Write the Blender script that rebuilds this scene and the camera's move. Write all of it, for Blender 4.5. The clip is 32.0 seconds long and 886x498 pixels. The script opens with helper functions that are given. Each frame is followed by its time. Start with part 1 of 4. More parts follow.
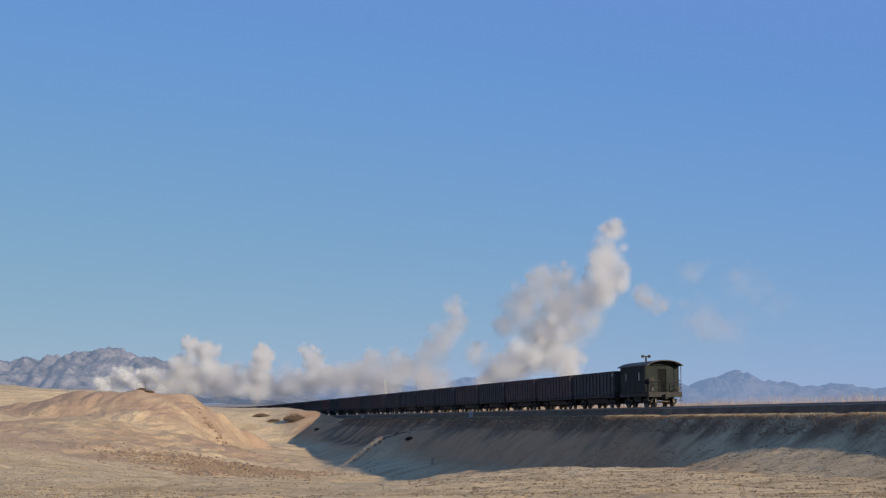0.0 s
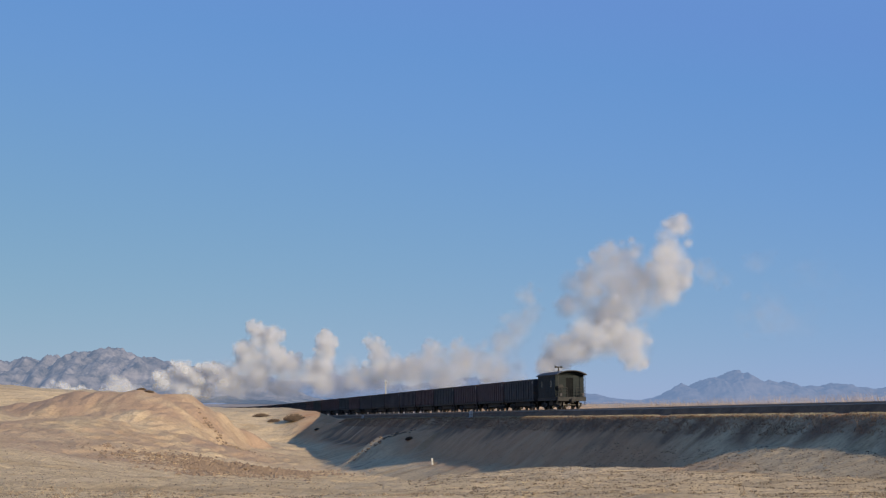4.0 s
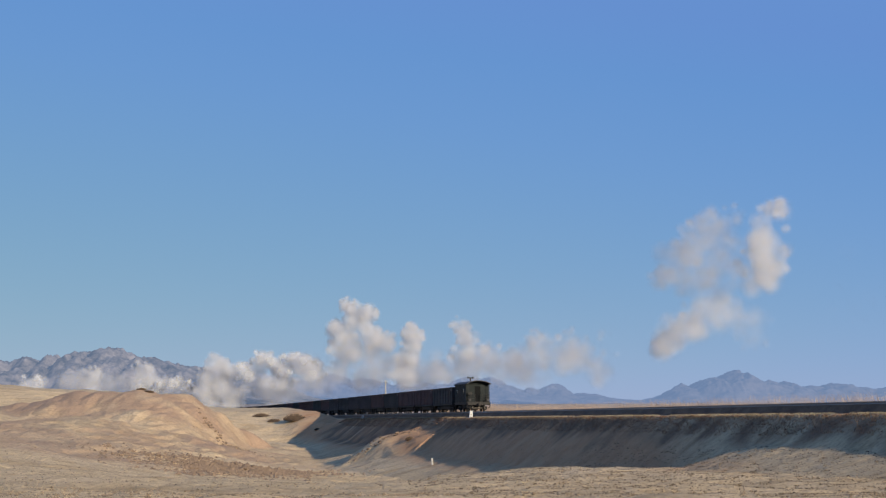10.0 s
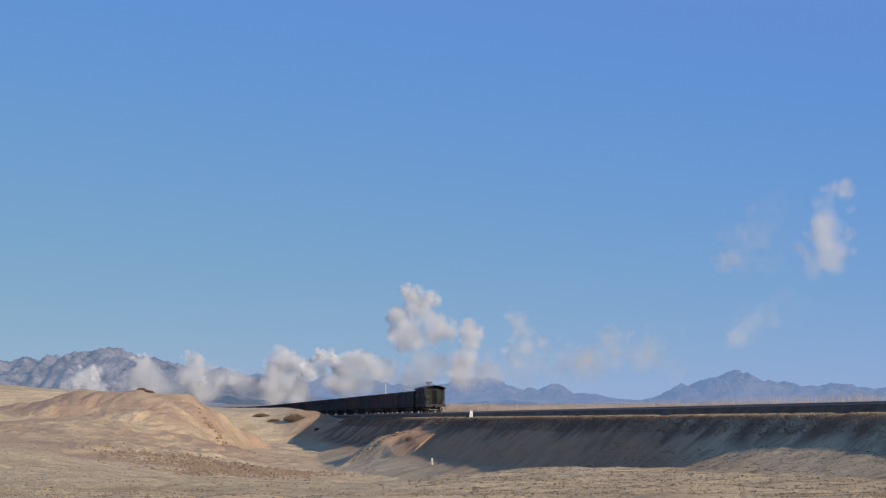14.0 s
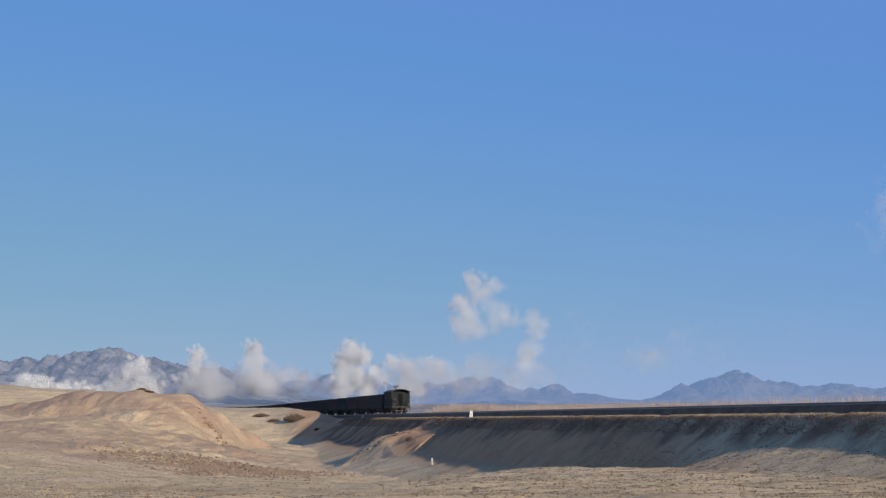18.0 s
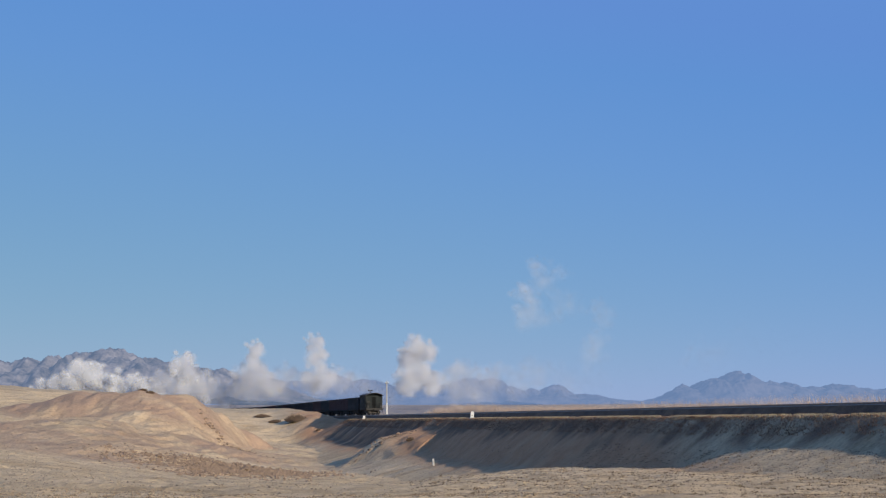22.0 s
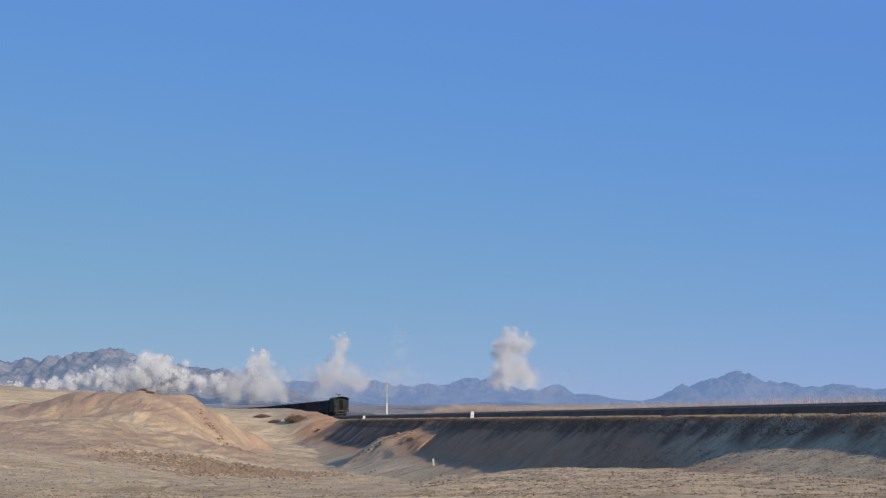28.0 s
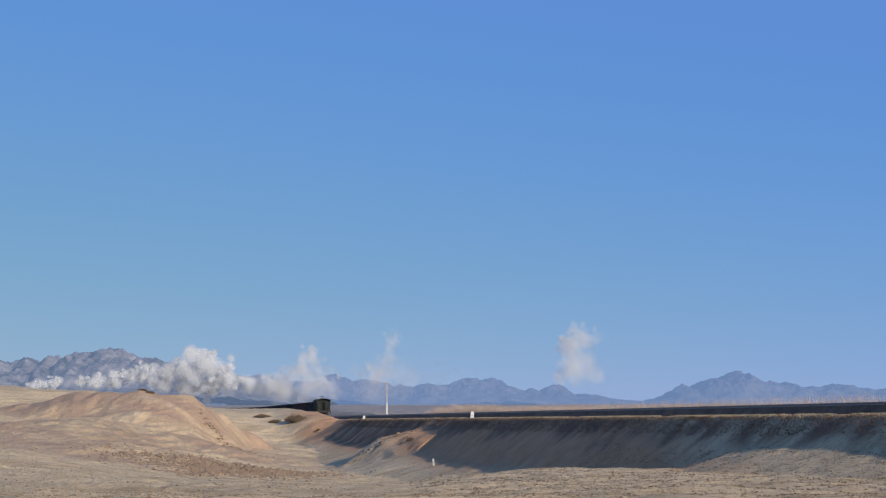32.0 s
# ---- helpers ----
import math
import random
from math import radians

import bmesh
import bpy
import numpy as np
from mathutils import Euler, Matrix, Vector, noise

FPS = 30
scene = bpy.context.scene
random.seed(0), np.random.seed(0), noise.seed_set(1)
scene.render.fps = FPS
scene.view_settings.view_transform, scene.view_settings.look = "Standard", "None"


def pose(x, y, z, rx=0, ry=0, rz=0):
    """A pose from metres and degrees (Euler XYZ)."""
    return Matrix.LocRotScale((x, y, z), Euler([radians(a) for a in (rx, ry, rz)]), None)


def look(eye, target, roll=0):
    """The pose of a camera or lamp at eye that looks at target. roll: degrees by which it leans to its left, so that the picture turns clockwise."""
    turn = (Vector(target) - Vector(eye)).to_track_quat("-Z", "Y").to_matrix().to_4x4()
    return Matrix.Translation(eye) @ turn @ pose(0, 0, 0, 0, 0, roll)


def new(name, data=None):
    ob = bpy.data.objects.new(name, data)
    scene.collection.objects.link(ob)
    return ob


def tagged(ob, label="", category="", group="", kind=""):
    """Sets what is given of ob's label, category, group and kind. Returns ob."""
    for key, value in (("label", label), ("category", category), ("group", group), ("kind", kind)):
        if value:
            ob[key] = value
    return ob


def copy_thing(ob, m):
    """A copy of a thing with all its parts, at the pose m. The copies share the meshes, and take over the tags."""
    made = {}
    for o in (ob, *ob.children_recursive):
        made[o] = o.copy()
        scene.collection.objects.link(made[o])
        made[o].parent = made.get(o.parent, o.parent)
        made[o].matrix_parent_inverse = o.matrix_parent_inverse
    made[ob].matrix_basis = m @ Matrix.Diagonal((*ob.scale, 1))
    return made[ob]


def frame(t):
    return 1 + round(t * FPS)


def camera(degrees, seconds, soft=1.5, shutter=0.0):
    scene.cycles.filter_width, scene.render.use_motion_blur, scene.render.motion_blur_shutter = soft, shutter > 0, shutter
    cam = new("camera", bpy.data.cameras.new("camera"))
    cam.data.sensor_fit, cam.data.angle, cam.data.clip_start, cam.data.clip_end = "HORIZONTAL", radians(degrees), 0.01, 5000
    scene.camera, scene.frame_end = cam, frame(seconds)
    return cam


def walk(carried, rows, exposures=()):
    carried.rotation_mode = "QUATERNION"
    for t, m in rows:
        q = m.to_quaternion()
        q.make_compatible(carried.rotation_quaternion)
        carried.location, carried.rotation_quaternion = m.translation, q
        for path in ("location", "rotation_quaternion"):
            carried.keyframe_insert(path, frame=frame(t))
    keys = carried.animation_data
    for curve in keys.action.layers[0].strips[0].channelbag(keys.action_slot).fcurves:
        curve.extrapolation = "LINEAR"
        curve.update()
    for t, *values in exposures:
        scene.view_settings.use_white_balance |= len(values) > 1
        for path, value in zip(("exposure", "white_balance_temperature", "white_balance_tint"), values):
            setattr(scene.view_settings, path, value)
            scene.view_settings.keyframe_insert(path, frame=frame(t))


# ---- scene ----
EYE = 6.0            # height of the lens over the valley's datum
RAIL = 7.12          # top of the rails
FORM = 6.4           # top of the embankment under the ballast

# camera on a tripod, nudged a hair's breadth once
cam = camera(30.35, 32.0, soft=1.2)
REST = look((0, 0, EYE), (0, 100, EYE + 10.52))
NUDGED = look((0, 0, EYE), (-0.069, 100, EYE + 10.565))
walk(cam, [(0, REST), (10, REST), (20.1, REST), (20.9, NUDGED), (26, NUDGED), (32, NUDGED)],
     [(0, 1.26, 7230, 10), (9.5, 1.25, 7230, 10), (12.5, 1.22, 6850, 10), (19, 1.2, 6750, 10), (32, 1.2, 6550, 10)])

# ---------------------------------------------------------------- light
SUN_EL, SUN_AZ = 15.2, 145.5      # degrees; azimuth clockwise from the line of sight
world = bpy.data.worlds.new("world")
scene.world = world
world.use_nodes = True
wn = world.node_tree.nodes
wl = world.node_tree.links
sky = wn.new("ShaderNodeTexSky")
sky.sky_type = "NISHITA"
sky.sun_disc = False
sky.sun_elevation = radians(SUN_EL)
sky.sun_rotation = radians(SUN_AZ)
sky.altitude = 1500
sky.air_density = 1.0
sky.dust_density = 0.1
sky.ozone_density = 4.0
wn["Background"].inputs["Strength"].default_value = 0.065
# dry high-plateau air: a deeper, more even blue down to the skyline
split = wn.new("ShaderNodeSeparateColor")
join = wn.new("ShaderNodeCombineColor")
wl.new(sky.outputs["Color"], split.inputs[0])
for band, power, gain, least in (("Red", 0.67, 0.60, 1.45), ("Green", 0.42, 1.214, 2.6), ("Blue", -0.29, 7.58, 6.3)):
    bend = wn.new("ShaderNodeMath")
    bend.operation = "POWER"
    bend.inputs[1].default_value = power
    lift = wn.new("ShaderNodeMath")
    lift.operation = "MULTIPLY"
    lift.inputs[1].default_value = gain
    floor = wn.new("ShaderNodeMath")
    floor.operation = "MAXIMUM"
    floor.inputs[1].default_value = least
    wl.new(split.outputs[band], floor.inputs[0])
    wl.new(floor.outputs[0], bend.inputs[0])
    wl.new(bend.outputs[0], lift.inputs[0])
    wl.new(lift.outputs[0], join.inputs[band])
wl.new(join.outputs[0], wn["Background"].inputs["Color"])
scene.cycles.transparent_max_bounces = 160

sun = new("sun", bpy.data.lights.new("sun", "SUN"))
sun.data.energy = 2.6
sun.data.angle = radians(0.53)
sun.data.color = (1.0, 0.925, 0.785)
a, e = radians(SUN_AZ), radians(SUN_EL)
TO_SUN = Vector((math.sin(a) * math.cos(e), math.cos(a) * math.cos(e), math.sin(e)))
sun.matrix_world = look(Vector((0, 150, 60)) + TO_SUN * 100, (0, 150, 60))


# ---------------------------------------------------------------- materials
def nodes_of(name):
    m = bpy.data.materials.new(name)
    m.use_nodes = True
    t = m.node_tree
    return m, t.nodes, t.links, t.nodes["Principled BSDF"]


def ramp(n, stops):
    r = n.new("ShaderNodeValToRGB")
    el = r.color_ramp.elements
    while len(el) < len(stops):
        el.new(0.5)
    for k, (p, c) in zip(el, stops):
        k.position = p
        k.color = (*c, 1) if len(c) == 3 else (c[0], c[0], c[0], 1)
    return r


def noise_node(n, l, scale, detail=6, rough=0.6, coord="Object", stretch=None):
    tc = n.new("ShaderNodeTexCoord")
    t = n.new("ShaderNodeTexNoise")
    t.inputs["Scale"].default_value = scale
    t.inputs["Detail"].default_value = detail
    t.inputs["Roughness"].default_value = rough
    if stretch:
        mp = n.new("ShaderNodeMapping")
        mp.inputs["Scale"].default_value = stretch
        l.new(tc.outputs[coord], mp.inputs["Vector"])
        l.new(mp.outputs["Vector"], t.inputs["Vector"])
    else:
        l.new(tc.outputs[coord], t.inputs["Vector"])
    return t


def mix_rgb(n, l, kind, fac, a, b):
    m = n.new("ShaderNodeMixRGB")
    m.blend_type = kind
    for sock, v in zip(m.inputs, (fac, a, b)):
        if isinstance(v, bpy.types.NodeSocket):
            l.new(v, sock)
        elif isinstance(v, tuple):
            sock.default_value = (*v, 1)
        else:
            sock.default_value = v
    return m.outputs[0]


def surface(name, dark, light, scale=4.0, rough=0.85, metal=0.0, fine=40.0, bump=0.3, dist=0.02, spots=None, vary=0.0, spec=0.3):
    """A worn surface: broad stains and fine grain between two colours, with relief."""
    m, n, l, p = nodes_of(name)
    big = noise_node(n, l, scale, 5)
    small = noise_node(n, l, fine, 4, 0.7)
    r = ramp(n, [(0.3, dark), (0.72, light)])
    l.new(big.outputs["Fac"], r.inputs["Fac"])
    g = ramp(n, [(0.25, (0.72,)), (0.75, (1.25,))])
    l.new(small.outputs["Fac"], g.inputs["Fac"])
    c = mix_rgb(n, l, "MULTIPLY", 0.8, r.outputs["Color"], g.outputs["Color"])
    if spots:
        s = noise_node(n, l, scale * 2.3, 8, 0.75)
        q = ramp(n, [(0.56, (0.0,)), (0.66, (1.0,))])
        l.new(s.outputs["Fac"], q.inputs["Fac"])
        c = mix_rgb(n, l, "MIX", q.outputs["Color"], c, spots)
    if vary:
        info = n.new("ShaderNodeObjectInfo")
        v = ramp(n, [(0.0, (1 - vary,)), (1.0, (1 + vary,))])
        l.new(info.outputs["Random"], v.inputs["Fac"])
        c = mix_rgb(n, l, "MULTIPLY", 1.0, c, v.outputs["Color"])
    l.new(c, p.inputs["Base Color"])
    p.inputs["Roughness"].default_value = rough
    p.inputs["Metallic"].default_value = metal
    p.inputs["Specular IOR Level"].default_value = spec
    if bump:
        b = n.new("ShaderNodeBump")
        b.inputs["Strength"].default_value = bump
        b.inputs["Distance"].default_value = dist
        l.new(small.outputs["Fac"], b.inputs["Height"])
        l.new(b.outputs["Normal"], p.inputs["Normal"])
    return m


def earth_material():
    m, n, l, p = nodes_of("dry_earth")
    broad = noise_node(n, l, 0.035, 4, 0.55)
    r = ramp(n, [(0.3, (0.44, 0.317, 0.191)), (0.5, (0.5, 0.367, 0.227)), (0.7, (0.54, 0.402, 0.258))])
    l.new(broad.outputs["Fac"], r.inputs["Fac"])
    # wind-combed streaks of thin grass lying across the view
    streak = noise_node(n, l, 0.35, 7, 0.7, "Object", (0.35, 1.3, 1.0))
    s = ramp(n, [(0.34, (0.66, 0.62, 0.56)), (0.5, (1.0, 1.0, 1.0)), (0.75, (1.16, 1.14, 1.1))])
    l.new(streak.outputs["Fac"], s.inputs["Fac"])
    c = mix_rgb(n, l, "MULTIPLY", 0.85, r.outputs["Color"], s.outputs["Color"])
    fine = noise_node(n, l, 2.6, 8, 0.75)
    f = ramp(n, [(0.31, (0.5,)), (0.45, (0.97,)), (0.68, (1.26,))])
    l.new(fine.outputs["Fac"], f.inputs["Fac"])
    c = mix_rgb(n, l, "MULTIPLY", 0.8, c, f.outputs["Color"])
    # crumbs and dead stalks, combed across the slope
    crumbs = noise_node(n, l, 3.2, 5, 0.8, "Object", (0.75, 1.5, 1.5))
    cr = ramp(n, [(0.33, (0.60, 0.54, 0.48)), (0.43, (1.0, 1.0, 1.0)), (0.66, (1.12, 1.11, 1.09))])
    l.new(crumbs.outputs["Fac"], cr.inputs["Fac"])
    c = mix_rgb(n, l, "MULTIPLY", 0.9, c, cr.outputs["Color"])
    # wheel ruts worn into the floor of the hollow
    at5 = n.new("ShaderNodeAttribute")
    at5.attribute_name = "rut"
    c = mix_rgb(n, l, "MIX", at5.outputs["Fac"], c, mix_rgb(n, l, "MULTIPLY", 0.8, (0.24, 0.165, 0.11), f.outputs["Color"]))
    # red-orange clay of the cut mound
    at = n.new("ShaderNodeAttribute")
    at.attribute_name = "clay"
    c = mix_rgb(n, l, "MIX", at.outputs["Fac"], c, mix_rgb(n, l, "MULTIPLY", 0.8, (0.35, 0.233, 0.155), f.outputs["Color"]))
    # turf with brown grass on the bank, its colour lightened and reddened to offset the blue shade there
    at2 = n.new("ShaderNodeAttribute")
    at2.attribute_name = "turf"
    turf_n = noise_node(n, l, 0.5, 6, 0.65)
    t = ramp(n, [(0.35, (0.40, 0.212, 0.113)), (0.65, (0.51, 0.287, 0.154))])
    l.new(turf_n.outputs["Fac"], t.inputs["Fac"])
    c = mix_rgb(n, l, "MIX", at2.outputs["Fac"], c, t.outputs["Color"])
    at4 = n.new("ShaderNodeAttribute")
    at4.attribute_name = "russet"
    c = mix_rgb(n, l, "MIX", at4.outputs["Fac"], c, mix_rgb(n, l, "MULTIPLY", 0.8, (0.20, 0.125, 0.078), f.outputs["Color"]))
    # far plain: its haze is put into the base colour, greyer and pinker
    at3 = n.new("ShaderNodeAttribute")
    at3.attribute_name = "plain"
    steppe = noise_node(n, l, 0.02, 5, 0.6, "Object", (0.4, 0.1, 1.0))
    hazed_plain = ramp(n, [(0.35, (0.27, 0.22, 0.19)), (0.65, (0.35, 0.295, 0.26))])
    l.new(steppe.outputs["Fac"], hazed_plain.inputs["Fac"])
    c = mix_rgb(n, l, "MIX", at3.outputs["Fac"], c, hazed_plain.outputs["Color"])
    l.new(c, p.inputs["Base Color"])
    p.inputs["Roughness"].default_value = 0.95
    p.inputs["Specular IOR Level"].default_value = 0.1
    b = n.new("ShaderNodeBump")
    b.inputs["Strength"].default_value = 0.7
    b.inputs["Distance"].default_value = 0.3
    l.new(fine.outputs["Fac"], b.inputs["Height"])
    b2 = n.new("ShaderNodeBump")
    b2.inputs["Strength"].default_value = 0.5
    b2.inputs["Distance"].default_value = 0.08
    l.new(crumbs.outputs["Fac"], b2.inputs["Height"])
    l.new(b.outputs["Normal"], b2.inputs["Normal"])
    l.new(b2.outputs["Normal"], p.inputs["Normal"])
    return m


def grass_material(name, dark, light):
    m, n, l, p = nodes_of(name)
    n.remove(p)
    t = noise_node(n, l, 0.7, 4, 0.6)
    r = ramp(n, [(0.35, dark), (0.65, light)])
    l.new(t.outputs["Fac"], r.inputs["Fac"])
    d, tl, mx = n.new("ShaderNodeBsdfDiffuse"), n.new("ShaderNodeBsdfTranslucent"), n.new("ShaderNodeMixShader")
    l.new(r.outputs["Color"], d.inputs["Color"])
    l.new(r.outputs["Color"], tl.inputs["Color"])
    mx.inputs[0].default_value = 0.5
    l.new(d.outputs[0], mx.inputs[1])
    l.new(tl.outputs[0], mx.inputs[2])
    l.new(mx.outputs[0], n["Material Output"].inputs["Surface"])
    return m


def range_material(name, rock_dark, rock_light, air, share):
    """Far rock of the backdrop with haze put in: an even bluish emission, mixed in by share, stands for airlight."""
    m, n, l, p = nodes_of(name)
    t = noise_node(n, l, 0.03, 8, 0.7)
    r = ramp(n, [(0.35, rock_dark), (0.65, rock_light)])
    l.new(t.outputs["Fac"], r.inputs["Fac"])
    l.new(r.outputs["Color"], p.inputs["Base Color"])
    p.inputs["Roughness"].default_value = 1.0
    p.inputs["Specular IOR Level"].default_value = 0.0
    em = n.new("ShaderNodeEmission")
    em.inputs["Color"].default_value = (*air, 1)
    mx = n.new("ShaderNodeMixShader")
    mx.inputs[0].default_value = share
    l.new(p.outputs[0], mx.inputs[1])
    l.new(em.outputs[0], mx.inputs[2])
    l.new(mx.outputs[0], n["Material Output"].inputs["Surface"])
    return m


def vapour_material(name, density, edge, core, ragged, tint, back, x0, x1):
    """Steam: dense at the heart of a puff, with a ragged rim between the radii edge and core; it evaporates downwind between x0 and x1."""
    m, n, l, p = nodes_of(name)
    n.remove(p)

    def arith(op, *values):
        k = n.new("ShaderNodeMath")
        k.operation = op
        for sock, v in zip(k.inputs, values):
            if isinstance(v, bpy.types.NodeSocket):
                l.new(v, sock)
            else:
                sock.default_value = v
        return k.outputs[0]

    tc = n.new("ShaderNodeTexCoord")
    flat = n.new("ShaderNodeVectorMath")
    flat.operation = "MULTIPLY"
    flat.inputs[1].default_value = (1, 0, 1)
    l.new(tc.outputs["Object"], flat.inputs[0])
    ln = n.new("ShaderNodeVectorMath")
    ln.operation = "LENGTH"
    l.new(flat.outputs[0], ln.inputs[0])
    info = n.new("ShaderNodeObjectInfo")
    away = n.new("ShaderNodeVectorMath")
    away.operation = "MULTIPLY_ADD"
    away.inputs[0].default_value = (37, 19, 53)
    l.new(info.outputs["Random"], away.inputs[1])
    l.new(tc.outputs["Object"], away.inputs[2])
    t = n.new("ShaderNodeTexNoise")
    t.inputs["Scale"].default_value = 1.9
    t.inputs["Detail"].default_value = 4
    t.inputs["Roughness"].default_value = 0.55
    l.new(away.outputs[0], t.inputs["Vector"])
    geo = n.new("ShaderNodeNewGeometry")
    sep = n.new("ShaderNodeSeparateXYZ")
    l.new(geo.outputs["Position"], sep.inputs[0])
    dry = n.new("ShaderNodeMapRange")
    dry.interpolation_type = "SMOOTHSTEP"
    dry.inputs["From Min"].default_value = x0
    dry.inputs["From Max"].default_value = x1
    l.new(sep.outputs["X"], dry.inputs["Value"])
    # the rim: radius roughened by the noise, and eaten inwards as the steam dries
    rough = arith("MULTIPLY_ADD", arith("SUBTRACT", t.outputs["Fac"], 0.5), ragged, ln.outputs["Value"])
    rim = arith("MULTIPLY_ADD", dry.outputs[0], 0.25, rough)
    body = n.new("ShaderNodeMapRange")
    body.interpolation_type = "SMOOTHSTEP"
    body.inputs["From Min"].default_value = edge
    body.inputs["From Max"].default_value = core
    l.new(rim, body.inputs["Value"])
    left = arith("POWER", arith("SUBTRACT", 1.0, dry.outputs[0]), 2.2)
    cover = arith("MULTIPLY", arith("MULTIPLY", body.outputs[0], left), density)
    # imitates droplets that scatter evenly, whichever way a billow's skin lies: shading normals are bent to the sun on
    # both faces
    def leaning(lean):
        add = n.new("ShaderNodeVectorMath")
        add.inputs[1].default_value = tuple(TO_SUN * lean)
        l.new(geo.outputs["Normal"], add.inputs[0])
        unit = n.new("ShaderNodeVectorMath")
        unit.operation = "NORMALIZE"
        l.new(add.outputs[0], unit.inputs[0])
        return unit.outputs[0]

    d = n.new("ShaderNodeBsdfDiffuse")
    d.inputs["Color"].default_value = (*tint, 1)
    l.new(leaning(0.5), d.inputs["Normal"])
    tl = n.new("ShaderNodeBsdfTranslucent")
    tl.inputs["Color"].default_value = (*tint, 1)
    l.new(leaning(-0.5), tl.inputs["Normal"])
    dt = n.new("ShaderNodeMixShader")
    dt.inputs[0].default_value = back
    l.new(d.outputs[0], dt.inputs[1])
    l.new(tl.outputs[0], dt.inputs[2])
    tr = n.new("ShaderNodeBsdfTransparent")
    mx = n.new("ShaderNodeMixShader")
    l.new(cover, mx.inputs[0])
    l.new(tr.outputs[0], mx.inputs[1])
    l.new(dt.outputs[0], mx.inputs[2])
    l.new(mx.outputs[0], n["Material Output"].inputs["Surface"])
    return m


EARTH = earth_material()
BALLAST = surface("ballast_stone", (0.085, 0.048, 0.028), (0.20, 0.115, 0.066), 0.8, 0.95, fine=7.0, bump=0.8, dist=0.08)
STEEL = surface("worn_rail", (0.20, 0.15, 0.12), (0.36, 0.30, 0.26), 6, 0.45, 0.5)
TIMBER = surface("sleeper_concrete", (0.16, 0.12, 0.09), (0.34, 0.28, 0.23), 3, 0.95)
CAR_GREEN = surface("dusty_green_black_paint", (0.023, 0.024, 0.026), (0.05, 0.049, 0.049), 1.2, 0.7, spots=(0.08, 0.05, 0.035))
CAR_RED = surface("rusty_oxide_paint", (0.055, 0.033, 0.034), (0.105, 0.062, 0.056), 1.2, 0.75, spots=(0.07, 0.04, 0.03))
CAR_BLACK = surface("sooty_black_paint", (0.028, 0.024, 0.027), (0.06, 0.051, 0.053), 1.2, 0.7, spots=(0.075, 0.05, 0.036))
UNDER = surface("greasy_underframe", (0.012, 0.012, 0.012), (0.035, 0.03, 0.026), 3, 0.75)
WHEEL = surface("wheel_steel", (0.03, 0.026, 0.024), (0.08, 0.07, 0.06), 5, 0.5, 0.6)
VAN = surface("brake_van_dark_green_paint", (0.007, 0.010, 0.0105), (0.016, 0.020, 0.020), 1.0, 0.7, spots=(0.023, 0.024, 0.022), spec=0.15)
DOOR = surface("near_black_door", (0.003, 0.0035, 0.004), (0.008, 0.0085, 0.009), 1.5, 0.8, spec=0.1)
VAN_ROOF = surface("brake_van_roof_grey", (0.03, 0.027, 0.028), (0.07, 0.062, 0.062), 1.5, 0.7)
GLASS = surface("dark_window_glass", (0.01, 0.012, 0.014), (0.02, 0.022, 0.025), 2, 0.08, bump=0, spec=0.5)
CHALK = surface("white_paint", (0.38, 0.37, 0.35), (0.50, 0.49, 0.47), 5, 0.8)
FADED = surface("faded_marking", (0.12, 0.11, 0.10), (0.30, 0.28, 0.26), 4, 0.85)
CONCRETE = surface("pale_concrete", (0.24, 0.23, 0.215), (0.36, 0.35, 0.33), 3, 0.9)
CLOD = surface("clod_earth", (0.13, 0.088, 0.06), (0.21, 0.146, 0.10), 2, 0.95, vary=0.25)
STONE = surface("pale_stone", (0.14, 0.10, 0.065), (0.23, 0.168, 0.11), 2, 0.95, vary=0.25)
PALE_GRASS = grass_material("bleached_grass", (0.46, 0.34, 0.26), (0.62, 0.49, 0.39))
DEAD_GRASS = grass_material("dead_grass", (0.13, 0.09, 0.06), (0.23, 0.165, 0.11))
DRY_GRASS = grass_material("dry_grass", (0.32, 0.24, 0.145), (0.46, 0.37, 0.24))
RUSSET = grass_material("russet_grass", (0.19, 0.105, 0.068), (0.32, 0.20, 0.13))
DARK_SCRUB = surface("dark_scrub", (0.075, 0.05, 0.036), (0.14, 0.098, 0.07), 2, 0.95, bump=0)


# ---------------------------------------------------------------- mesh helpers
def mesh_of(name, bm, material, smooth=False):
    me = bpy.data.meshes.new(name)
    bm.to_mesh(me)
    bm.free()
    me.materials.append(material)
    if smooth:
        me.polygons.foreach_set("use_smooth", [True] * len(me.polygons))
    return me


def part(name, bm, material, parent, label="", at=None, smooth=False):
    me = bm if isinstance(bm, bpy.types.Mesh) else mesh_of(name, bm, material, smooth)
    ob = new(name, me)
    ob.parent = parent
    if at is not None:
        ob.matrix_basis = at
    if label:
        ob["label"] = label
    return ob


